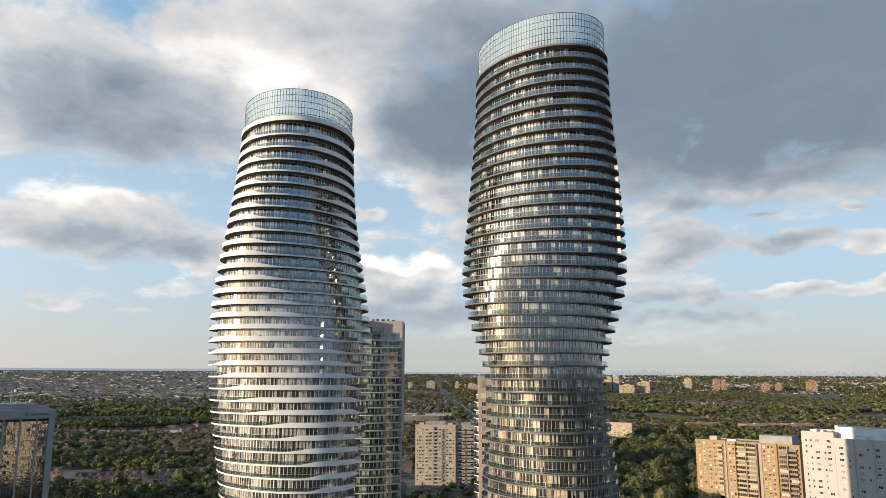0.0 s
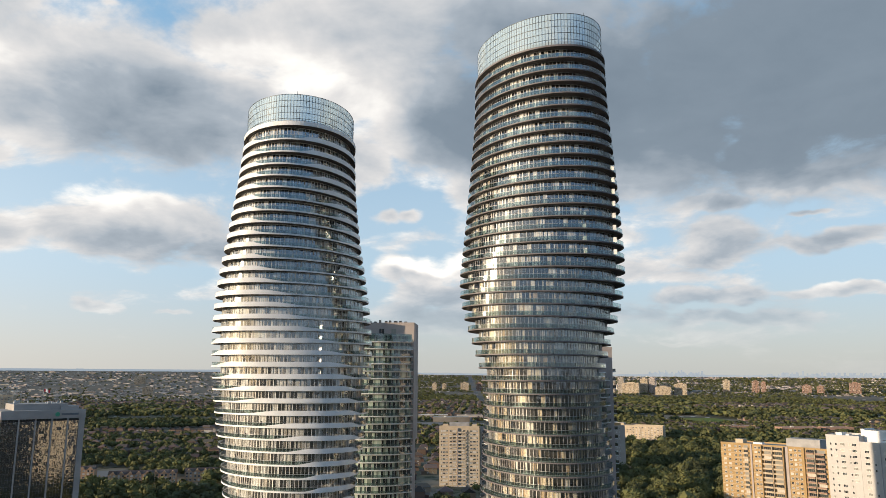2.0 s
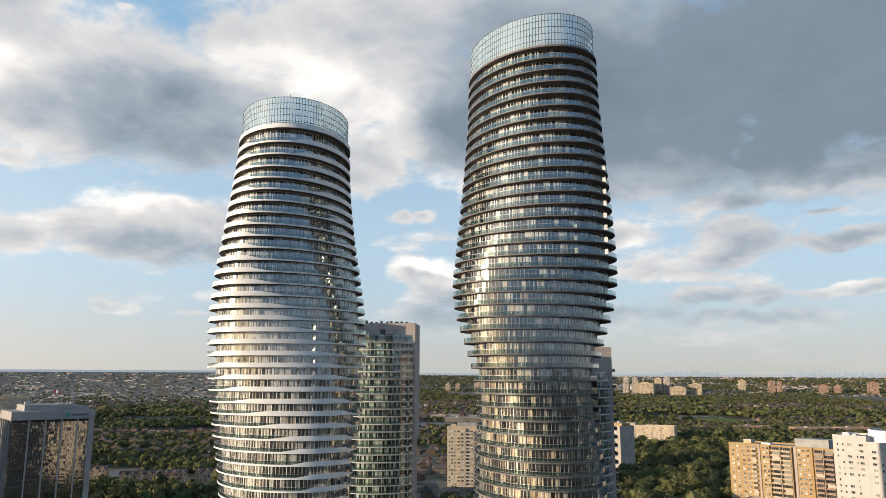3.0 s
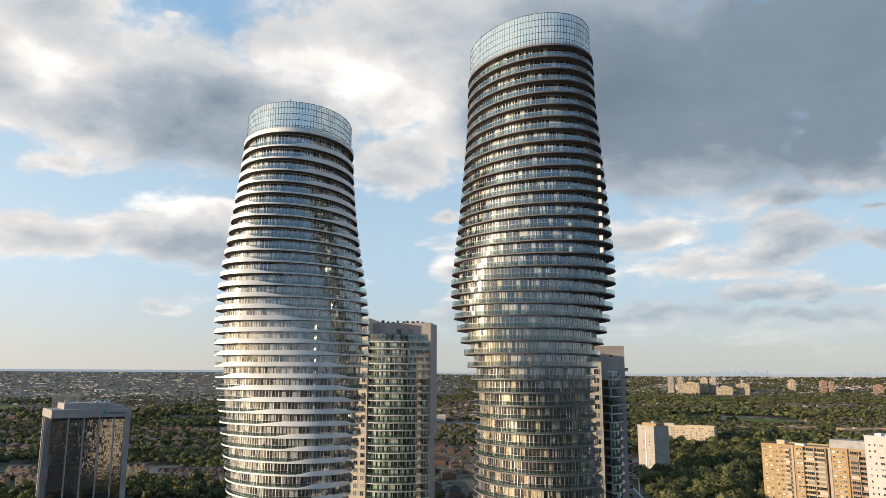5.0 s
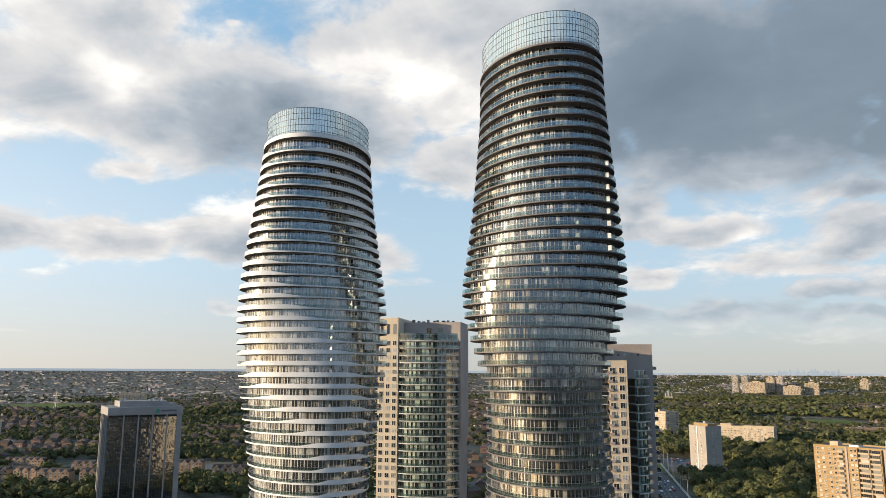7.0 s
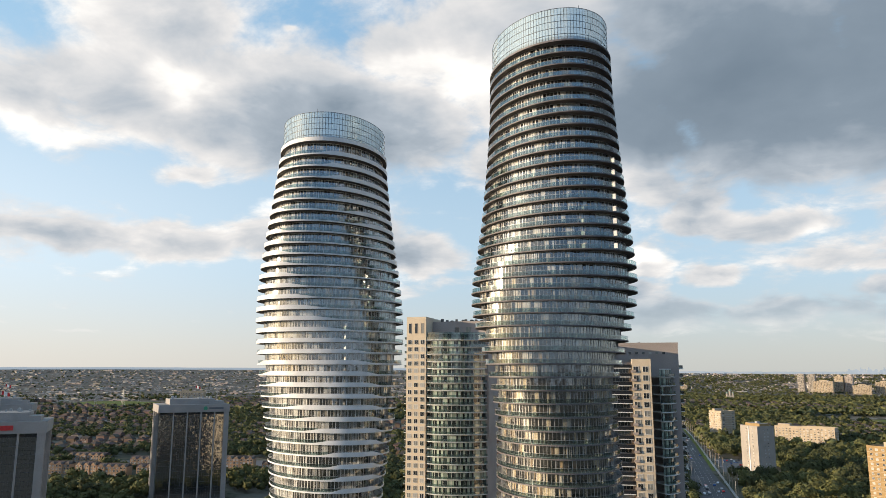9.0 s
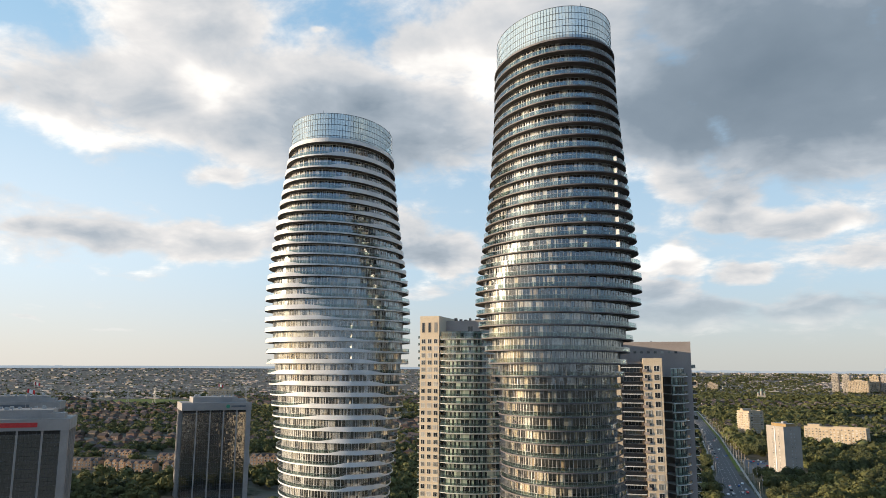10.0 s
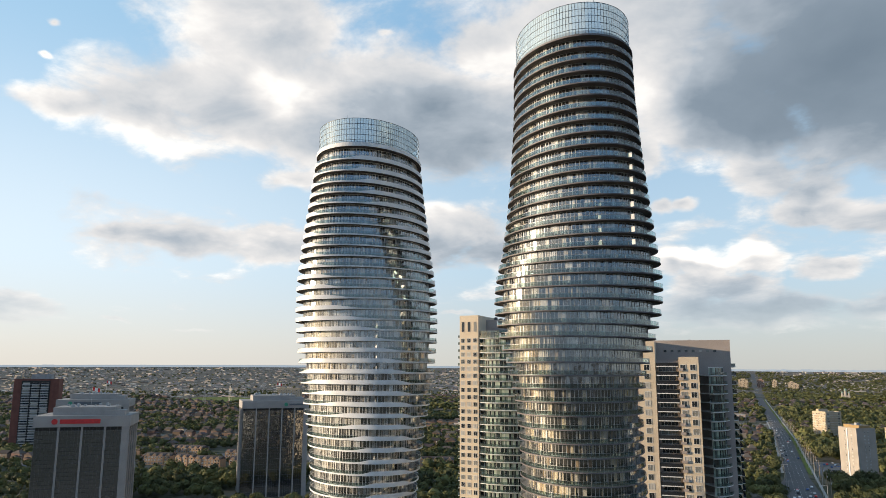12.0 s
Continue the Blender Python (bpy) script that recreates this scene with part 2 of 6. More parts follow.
def glazing(name, tint, mirror, rough, milk=0.0, milk_col=(0.5, 0.58, 0.6), wave=0.02):
    """Coated glass: clear tint, mirror coat by Fresnel, a little milkiness where the pane is frosted or dusty."""
    m = bpy.data.materials.new(name)
    m.use_nodes = True
    nt = m.node_tree
    nt.nodes.clear()
    geo = nt.nodes.new("ShaderNodeNewGeometry")
    pos = nt.nodes.new("ShaderNodeTexCoord").outputs["Object"]
    ns = node(nt, "ShaderNodeTexNoise")
    ns.inputs["Scale"].default_value = 0.9
    link(nt, pos, ns.inputs["Vector"])
    bn = nt.nodes.new("ShaderNodeBump")
    bn.inputs["Strength"].default_value, bn.inputs["Distance"].default_value = 0.5, wave
    link(nt, ns.outputs[0], bn.inputs["Height"])
    clear = node(nt, "ShaderNodeBsdfTransparent")
    clear.inputs[0].default_value = (*tint, 1)
    body = clear.outputs[0]
    if milk:
        dif = node(nt, "ShaderNodeBsdfDiffuse")
        dif.inputs[0].default_value = (*milk_col, 1)
        mx = nt.nodes.new("ShaderNodeMixShader")
        mx.inputs[0].default_value = milk
        link(nt, body, mx.inputs[1]), link(nt, dif.outputs[0], mx.inputs[2])
        body = mx.outputs[0]
    gl = node(nt, "ShaderNodeBsdfGlossy")
    gl.inputs["Color"].default_value = (0.92, 0.97, 1.0, 1)
    link(nt, ramp(nt, geo.outputs["Random Per Island"], 0, 1, rough * 0.7, rough * 1.4, False), gl.inputs["Roughness"])
    link(nt, bn.outputs[0], gl.inputs["Normal"])
    fr = nt.nodes.new("ShaderNodeFresnel")
    fr.inputs[0].default_value = 1.5
    fac = math_node(nt, "ADD", fr.outputs[0], mirror, True)
    mx = nt.nodes.new("ShaderNodeMixShader")
    link(nt, fac, mx.inputs[0]), link(nt, body, mx.inputs[1]), link(nt, gl.outputs[0], mx.inputs[2])
    out = nt.nodes.new("ShaderNodeOutputMaterial")
    link(nt, mx.outputs[0], out.inputs[0])
    return m


def cloth(name, tones):
    """Blinds and curtains: white, cream, grey and some dark rooms, one tone to a pane."""
    m = bpy.data.materials.new(name)
    m.use_nodes = True
    nt = m.node_tree
    b = nt.nodes["Principled BSDF"]
    geo = nt.nodes.new("ShaderNodeNewGeometry")
    cr = nt.nodes.new("ShaderNodeValToRGB")
    cr.color_ramp.interpolation = "CONSTANT"
    for i, (p, c) in enumerate(tones):
        e = cr.color_ramp.elements[i] if i < 2 else cr.color_ramp.elements.new(p)
        e.position, e.color = p, (*c, 1)
    link(nt, geo.outputs["Random Per Island"], cr.inputs[0])
    pos = nt.nodes.new("ShaderNodeTexCoord").outputs["Object"]
    ns = node(nt, "ShaderNodeTexNoise")
    ns.inputs["Scale"].default_value = 3.0
    link(nt, pos, ns.inputs["Vector"])
    link(nt, mix_col(nt, ramp(nt, ns.outputs[0], 0.4, 0.7, 0, 0.35), cr.outputs[0], (0.2, 0.18, 0.16)), b.inputs["Base Color"])
    b.inputs["Roughness"].default_value = 0.9
    return m


CONCRETE_WHITE = surface("white_painted_concrete", (0.70, 0.71, 0.715), 0.6, (0.58, 0.59, 0.595), 0.25, 5.0, 0.1)
CONCRETE_GREY = surface("grey_painted_concrete", (0.31, 0.305, 0.305), 0.7, (0.23, 0.225, 0.225), 0.25, 5.0, 0.1)
SLAB_DARK = surface("dark_painted_slab", (0.140, 0.128, 0.136), 0.6, (0.105, 0.096, 0.102), 0.25, 5.0, 0.1)
PARAPET_PALE = surface("pale_grey_parapet", (0.66, 0.675, 0.685), 0.3, (0.57, 0.585, 0.595), 0.25, 5.0, 0.05)
# slab undersides: the shade under each floor put into a dark colour
SOFFIT_SHADE = surface("shade_dark_soffit", (0.10, 0.09, 0.088), 0.9, None, 0.3, 4.0, 0.05)
# near black: the dimness of unlit rooms put into the wall colour
CORE = surface("unlit_room_walls", (0.04, 0.036, 0.032), 0.9, (0.02, 0.02, 0.02), 0.4, 1.0, 0.0)
ALUMINIUM = surface("grey_aluminium", (0.42, 0.43, 0.44), 0.45, None, 0.5, 8.0, 0.0, 0.4)
FRAME_LIGHT = surface("light_window_frame", (0.74, 0.73, 0.71), 0.5, None, 0.5, 8.0, 0.0)
ALU_DARK = surface("dark_aluminium", (0.07, 0.08, 0.09), 0.4, None, 0.5, 8.0, 0.0, 0.4)
# cream blinds warmed further, the golden evening light put into their colour
CLOTH = cloth("gold_lit_blinds", ((0.0, (0.88, 0.77, 0.58)), (0.34, (0.62, 0.48, 0.31)), (0.48, (0.88, 0.84, 0.75)), (0.74, (0.28, 0.20, 0.13)), (0.86, (0.05, 0.045, 0.04))))
CLOTH_PALE = cloth("white_blinds", ((0.0, (0.86, 0.83, 0.77)), (0.36, (0.64, 0.57, 0.47)), (0.48, (0.88, 0.87, 0.84)), (0.78, (0.30, 0.26, 0.21)), (0.88, (0.06, 0.055, 0.05))))
PANE = glazing("window_glass", (0.70, 0.73, 0.74), 0.18, 0.06)
PANE_SILVER = glazing("silver_window_glass", (0.66, 0.70, 0.73), 0.22, 0.06)
RAIL_GLASS = glazing("balustrade_glass", (0.29, 0.41, 0.395), 0.10, 0.05, 0.02, (0.22, 0.34, 0.35))
CROWN_GLASS = glazing("crown_glass", (0.66, 0.80, 0.82), 0.16, 0.10, 0.46, (0.60, 0.72, 0.75))
# white of the panels that stand in for glints
GLINT_WHITE = surface("glint_panel_white", (0.80, 0.78, 0.74), 0.25, None, 0.8, 6.0, 0.0)
BEIGE = surface("beige_precast", (0.62, 0.525, 0.40), 0.85, (0.55, 0.46, 0.345), 0.12, 3.0, 0.1)
ORANGE = surface("buff_brick", (0.335, 0.228, 0.105), 0.9, (0.28, 0.19, 0.088), 0.2, 8.0, 0.15)
CREAM = surface("cream_brick", (0.46, 0.375, 0.27), 0.9, (0.39, 0.315, 0.225), 0.2, 8.0, 0.15)
WHITEWASH = surface("white_render", (0.34, 0.305, 0.27), 0.85, (0.28, 0.255, 0.225), 0.12, 5.0, 0.1)
WHITE_RENDER = surface("bright_white_render", (0.45, 0.435, 0.42), 0.85, (0.39, 0.375, 0.36), 0.12, 5.0, 0.1)
ROSE_BRICK = surface("rose_brick", (0.30, 0.185, 0.14), 0.9, (0.25, 0.16, 0.12), 0.2, 8.0, 0.1)
REDBRICK = surface("red_brick", (0.18, 0.068, 0.05), 0.9, (0.13, 0.05, 0.038), 0.2, 8.0, 0.15)
ROOFING = surface("roof_gravel", (0.26, 0.25, 0.24), 0.95, (0.18, 0.17, 0.16), 0.15, 3.0, 0.1)
ASPHALT = surface("asphalt", (0.065, 0.065, 0.07), 0.85, (0.045, 0.045, 0.05), 0.05, 2.0, 0.1)
LEAVES = surface("leaves", (0.118, 0.120, 0.042), 0.8, (0.046, 0.053, 0.026), 0.045, 0.5, 0.3, 0.0, 0.25, 0.22, 0.2)
BARK = surface("bark", (0.10, 0.075, 0.05), 0.95, None, 1.0, 8.0, 0.3)


# ---- meshes ----
def mesh(name, verts, faces, mats, slots=None, smooth=False):
    me = bpy.data.meshes.new(name)
    me.from_pydata([tuple(v) for v in verts], [], faces)
    for m in mats if isinstance(mats, (list, tuple)) else [mats]:
        me.materials.append(m)
    if slots is not None:
        me.polygons.foreach_set("material_index", slots)
    if smooth:
        me.polygons.foreach_set("use_smooth", [True] * len(me.polygons))
    me.update()
    return me


def put(name, me, parent=None, label="", m=None, kind=""):
    """Link a mesh as one object, as a part of parent where given."""
    ob = new(name, me)
    if parent is not None:
        ob.parent = parent
    if m is not None:
        ob.matrix_basis = m
    return tagged(ob, label, kind=kind)


class Build:
    """Collects boxes, quads and prisms for one mesh."""

    def __init__(self):
        self.v, self.f, self.s = [], [], []

    def quad(self, pts, slot=0):
        n = len(self.v)
        self.v += [tuple(p) for p in pts]
        self.f.append(tuple(range(n, n + len(pts))))
        self.s.append(slot)

    def box(self, x0, y0, z0, x1, y1, z1, slot=0, top=None):
        n = len(self.v)
        self.v += [(x0, y0, z0), (x1, y0, z0), (x1, y1, z0), (x0, y1, z0), (x0, y0, z1), (x1, y0, z1), (x1, y1, z1), (x0, y1, z1)]
        for i, q in enumerate(((0, 3, 2, 1), (4, 5, 6, 7), (0, 1, 5, 4), (1, 2, 6, 5), (2, 3, 7, 6), (3, 0, 4, 7))):
            self.f.append(tuple(n + k for k in q))
            self.s.append(top if top is not None and i == 1 else slot)

    def prism(self, plan, z0, z1, slot=0, top=None, bottom=True):
        n, k = len(self.v), len(plan)
        self.v += [(x, y, z0) for x, y in plan] + [(x, y, z1) for x, y in plan]
        for i in range(k):
            j = (i + 1) % k
            self.f.append((n + i, n + j, n + k + j, n + k + i))
            self.s.append(slot)
        self.f.append(tuple(n + k + i for i in range(k)))
        self.s.append(slot if top is None else top)
        if bottom:
            self.f.append(tuple(n + i for i in reversed(range(k))))
            self.s.append(slot)

    def mesh(self, name, mats, smooth=False):
        return mesh(name, self.v, self.f, mats, self.s, smooth)


def thing(name, at, label, category, group="", turn=0.0):
    e = new(name)
    e.empty_display_size = 1.0
    e.matrix_basis = pose(at[0], at[1], at[2], 0, 0, turn)
    return tagged(e, label, category, group)


# ---- ground ----
def rise(x, y):
    """Flat near the towers, climbing gently to the far hills, which stand higher in the north-west than towards the lake."""
    k = min(1.2, max(0.0, (math.hypot(x, y) - 2600.0) / 2250.0))
    crest = float(np.interp(math.degrees(math.atan2(x, y)), (-55, -40, -16, -3, 8, 30, 60), (102, 109, 108, 94, 89, 82, 81)))
    return crest * k * k * (1.6 - 0.6 * k)


def build_ground():
    radii = [0, 60, 120, 200, 300, 400, 520, 650, 800, 1000, 1250, 1500, 1800, 2100, 2400, 2700, 3000, 3300, 3600, 3900, 4200, 4500, 4850]
    n = 96
    v, f = [(0, 0, 0)], []
    for r in radii[1:]:
        v += [(r * math.sin(2 * math.pi * i / n), r * math.cos(2 * math.pi * i / n), rise(r * math.sin(2 * math.pi * i / n), r * math.cos(2 * math.pi * i / n))) for i in range(n)]
    f += [(0, 1 + (i + 1) % n, 1 + i) for i in range(n)]
    for k in range(len(radii) - 2):
        a, b = 1 + k * n, 1 + (k + 1) * n
        f += [(a + i, a + (i + 1) % n, b + (i + 1) % n, b + i) for i in range(n)]
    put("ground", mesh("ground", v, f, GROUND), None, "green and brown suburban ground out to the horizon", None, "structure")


def ground_material():
    """Lawns, soil, streets and roofs too small to build: patches at two scales."""
    m = bpy.data.materials.new("suburban_ground")
    m.use_nodes = True
    nt = m.node_tree
    b = nt.nodes["Principled BSDF"]
    pos = nt.nodes.new("ShaderNodeTexCoord").outputs["Object"]

    def noise_of(size, detail, rough=0.6):
        n = node(nt, "ShaderNodeTexNoise")
        n.inputs["Scale"].default_value, n.inputs["Detail"].default_value, n.inputs["Roughness"].default_value = size, detail, rough
        link(nt, pos, n.inputs["Vector"])
        return n.outputs[0]

    def cells(size):
        n = node(nt, "ShaderNodeTexVoronoi")
        n.distance = "CHEBYCHEV"
        n.inputs["Scale"].default_value = size
        link(nt, pos, n.inputs["Vector"])
        return n

    c = mix_col(nt, ramp(nt, noise_of(0.006, 6), 0.4, 0.62), (0.070, 0.068, 0.042), (0.165, 0.145, 0.118))
    c = mix_col(nt, ramp(nt, noise_of(0.05, 5, 0.7), 0.5, 0.66), c, (0.028, 0.034, 0.016))
    v = cells(0.055)
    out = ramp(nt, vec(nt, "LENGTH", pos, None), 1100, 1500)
    # far out blended to roof and asphalt brown, haze paling put in too
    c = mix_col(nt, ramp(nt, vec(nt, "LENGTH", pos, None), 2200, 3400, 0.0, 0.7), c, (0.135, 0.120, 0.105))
    sep = nt.nodes.new("ShaderNodeSeparateColor")
    link(nt, v.outputs["Color"], sep.inputs[0])
    c = mix_col(nt, math_node(nt, "MULTIPLY", math_node(nt, "MULTIPLY", out, ramp(nt, sep.outputs[0], 0.74, 0.76)), ramp(nt, v.outputs["Distance"], 0.42, 0.36)), c, (0.15, 0.115, 0.09))
    c = mix_col(nt, math_node(nt, "MULTIPLY", math_node(nt, "MULTIPLY", out, ramp(nt, sep.outputs[1], 0.90, 0.92)), ramp(nt, v.outputs["Distance"], 0.36, 0.30)), c, (0.40, 0.38, 0.35))
    link(nt, c, b.inputs["Base Color"])
    b.inputs["Roughness"].default_value, b.inputs["Specular IOR Level"].default_value = 0.95, 0.1
    return m


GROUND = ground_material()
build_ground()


# ---- the two twisted towers ----
def twist_tall(z):
    knots = (0, 35, 45, 55, 65, 75, 85, 95, 105, 115, 125, 140, 155, 170, 190)
    turns = (150, 127.7, 120.5, 113.3, 106.1, 92.6, 72.7, 45.0, 12.9, -15.8, -30.2, -44.8, -56.5, -59.8, -60.5)
    return radians(float(np.interp(z, knots, turns)))


def twist_low(z):
    knots = (0, 50, 60, 70, 80, 90, 100, 110, 120, 135, 150, 170)
    turns = (-130, -55.2, -39.7, -24.0, -8.5, 7.5, 26.3, 44.2, 61.5, 82.2, 101.3, 104)
    return radians(float(np.interp(z, knots, turns)))


def oval(a, b, turn, n, shift=0.0):
    """Points and outward normals of an ellipse, evenly spaced along its edge."""
    t = np.linspace(0, 2 * math.pi, 721)
    step = np.hypot(np.diff(a * np.cos(t)), np.diff(b * np.sin(t)))
    along = np.concatenate([[0], np.cumsum(step)])
    u = np.interp((np.arange(n) + shift) / n * along[-1], along, t)
    p = np.stack([a * np.cos(u), b * np.sin(u)], 1)
    q = np.stack([np.cos(u) / a, np.sin(u) / b], 1)
    q /= np.linalg.norm(q, axis=1)[:, None]
    c, s = math.cos(turn), math.sin(turn)
    r = np.array([[c, s], [-s, c]])
    return p @ r, q @ r


def ring(build, edge, normal, heights, depth, z, slot=0):
    """A solid band that follows an edge: outer face, top, inner face and foot."""
    n = len(edge)
    k = len(build.v)
    inner = edge - normal * depth
    for i in range(n):
        h = heights[i]
        build.v += [(*edge[i], z), (*edge[i], z + h), (*inner[i], z + h), (*inner[i], z)]
    for i in range(n):
        a, b = k + 4 * i, k + 4 * ((i + 1) % n)
        for j in range(4):
            build.f.append((a + j, b + j, b + (j + 1) % 4, a + (j + 1) % 4))
            build.s.append(slot)


DIVIDER = 49


def storey(tower, rng, a, b, turn, z, height, slab_mat, solid, count):
    """One floor of a tower: slab, parapet, glass balustrade, rail, windows, frames and blinds."""
    slab_t = 0.24
    edge, nor = oval(a, b, turn, 120)
    bd = Build()
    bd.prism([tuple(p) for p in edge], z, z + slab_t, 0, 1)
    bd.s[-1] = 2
    slab = put("floor_slab", bd.mesh("floor_slab", [slab_mat, CONCRETE_GREY, SOFFIT_SHADE]), tower)
    top = z + slab_t
    up = np.array([solid(math.atan2(nor[i][1], nor[i][0])) for i in range(120)])
    bd = Build()
    ring(bd, edge + nor * 0.02, nor, up, 0.16, top - 0.06)
    put("parapet", bd.mesh("parapet", PARAPET_PALE if slab_mat is CONCRETE_WHITE else slab_mat), slab)
    # balustrade panes between posts
    bd, rail = Build(), Build()
    for i in range(120):
        j = (i + 1) % 120
        lo = max(up[i], up[j]) - 0.06
        if lo < 0.85:
            p, q = edge[i] - nor[i] * 0.06, edge[j] - nor[j] * 0.06
            d = (q - p) * 0.03
            p, q = p + d, q - d
            bd.quad([(*p, top + min(up[i] - 0.06, lo)), (*q, top + min(up[j] - 0.06, lo)), (*q, top + 1.05), (*p, top + 1.05)])
    if bd.f:
        g = put("balustrade", bd.mesh("balustrade", RAIL_GLASS), slab, kind="stuff")
        g.visible_shadow = False
        hi = np.where(up < 0.9, 0.045, 0.02)
        ring(rail, edge - nor * 0.04, nor, hi, 0.06, top + 1.05)
        put("handrail", rail.mesh("handrail", ALUMINIUM), slab)
    fin = Build()
    p, n = edge[DIVIDER], nor[DIVIDER]
    side = np.array([-n[1], n[0]]) * 0.09
    q0, q1 = p - n * 0.14, p - n * 0.45
    fin.prism([tuple(q0 - side), tuple(q0 + side), tuple(q1 + side), tuple(q1 - side)], top, top + 1.2)
    put("balcony_divider", fin.mesh("balcony_divider", FRAME_LIGHT), slab, "pale balcony divider")
    # window line
    wa, wb = a - 2.3, b - 1.45
    wp, wn = oval(wa, wb, turn, count, 0.35)
    panes, frames, blinds = Build(), Build(), Build()
    r = 0.5
    base, head = top, z + height
    for i in range(count):
        j = (i + 1) % count
        p, q, n = wp[i], wp[j], (wn[i] + wn[j]) / 2
        d = (q - p) / np.linalg.norm(q - p)
        tip = rng.gauss(0, 0.017)
        pp, qq = p + d * 0.03, q - d * 0.03
        lean = n * tip
        yaw = n * rng.gauss(0, 0.012)
        panes.quad([(*(pp + yaw), base + 0.08), (*(qq - yaw), base + 0.08), (*(qq - yaw + lean), head - 0.08), (*(pp + yaw + lean), head - 0.08)])
        # mullion
        wide = 0.085 if i % 4 == 0 else 0.04
        m0, m1 = p - d * wide, p + d * wide
        o = wn[i] * 0.07
        frames.quad([(*(m0 + o), base), (*(m1 + o), base), (*(m1 + o), head), (*(m0 + o), head)])
        frames.quad([(*m0, base), (*(m0 + o), base), (*(m0 + o), head), (*m0, head)])
        frames.quad([(*(m1 + o), base), (*m1, base), (*m1, head), (*(m1 + o), head)])
        if i % 2 == 0 or rng.random() < 0.5:
            r = rng.random()
        # curtains in strips, with dark gaps between them
        if r < (0.66 if slab_mat is CONCRETE_WHITE else 0.50):
            back = n * -0.22
            cuts = ((0.0, 1.0),) if r < 0.16 else ((0.05, rng.uniform(0.3, 0.5)), (rng.uniform(0.58, 0.7), 0.95)) if r < 0.40 else ((rng.uniform(0.0, 0.5), rng.uniform(0.6, 1.0)),)
            for w0, w1 in cuts:
                s0, s1 = p + (q - p) * w0 + back, p + (q - p) * w1 + back
                low = base + (0.05 if rng.random() < 0.7 else rng.uniform(0.4, 1.3))
                blinds.quad([(*s0, low), (*s1, low), (*s1, head), (*s0, head)])
    n = len(wp)
    for z0, z1 in ((base, base + 0.1), (head - 0.14, head)):
        k = len(frames.v)
        for i in range(n):
            frames.v += [(*(wp[i] + wn[i] * 0.05), z0), (*(wp[i] + wn[i] * 0.05), z1)]
        for i in range(n):
            a0, b0 = k + 2 * i, k + 2 * ((i + 1) % n)
            frames.f.append((a0, b0, b0 + 1, a0 + 1))
            frames.s.append(0)
    g = put("window_band", panes.mesh("window_band", PANE_SILVER if slab_mat is CONCRETE_WHITE else PANE), slab, kind="stuff")
    g.visible_shadow = False
    put("window_frame", frames.mesh("window_frame", FRAME_LIGHT if slab_mat is CONCRETE_WHITE else ALUMINIUM), slab)
    # above 108 m the pale blinds, below it the gold-warmed ones
    put("blinds", blinds.mesh("blinds", CLOTH_PALE if slab_mat is CONCRETE_WHITE or z > 108 else CLOTH), slab, kind="stuff")
    return slab


def crown(tower, rng, a, b, turn, z, high, rows):
    """The glass screen round the roof: panes between dark rails."""
    edge, nor = oval(a - 0.75, b - 0.75, turn, 140)
    step = high / rows
    screen = put("roof_screen_rail", screen_rails(edge, nor, z, step, rows), tower, "dark metal rails of the roof screen")
    kerb = Build()
    ring(kerb, edge - nor * 0.35, nor, [1.35] * 140, 0.2, z)
    put("roof_kerb", kerb.mesh("roof_kerb", ALU_DARK), tower, "dark kerb behind the roof screen")
    back = Build()
    for i in range(140):
        j = (i + 1) % 140
        p, q = edge[i], edge[j]
        d = (q - p) * 0.03
        for k in range(rows):
            lean = nor[i] * rng.gauss(0, 0.006)
            quad = [(*(p + d), z + k * step + 0.05), (*(q - d), z + k * step + 0.05), (*(q - d + lean), z + (k + 1) * step - 0.05), (*(p + d + lean), z + (k + 1) * step - 0.05)]
            if nor[i][1] < -0.55:
                me = mesh("pane", quad, [(0, 1, 2, 3)], CROWN_GLASS)
                o = put("pane", me, screen)
                o.visible_shadow = False
            else:
                back.quad(quad)
    o = put("screen_glass", back.mesh("screen_glass", CROWN_GLASS), tower, kind="stuff")
    o.visible_shadow = False


def screen_rails(edge, nor, z, step, rows):
    bd = Build()
    n = len(edge)
    for k in range(rows + 1):
        ring(bd, edge + nor * 0.05, nor, [0.10] * n, 0.12, z + k * step - 0.05)
    for i in range(n):
        d = np.array([-nor[i][1], nor[i][0]]) * 0.05
        p0, p1, o = edge[i] - d, edge[i] + d, nor[i] * 0.06
        bd.quad([(*(p0 + o), z), (*(p1 + o), z), (*(p1 + o), z + rows * step), (*(p0 + o), z + rows * step)])
    return bd.mesh("roof_screen_rail", ALU_DARK)


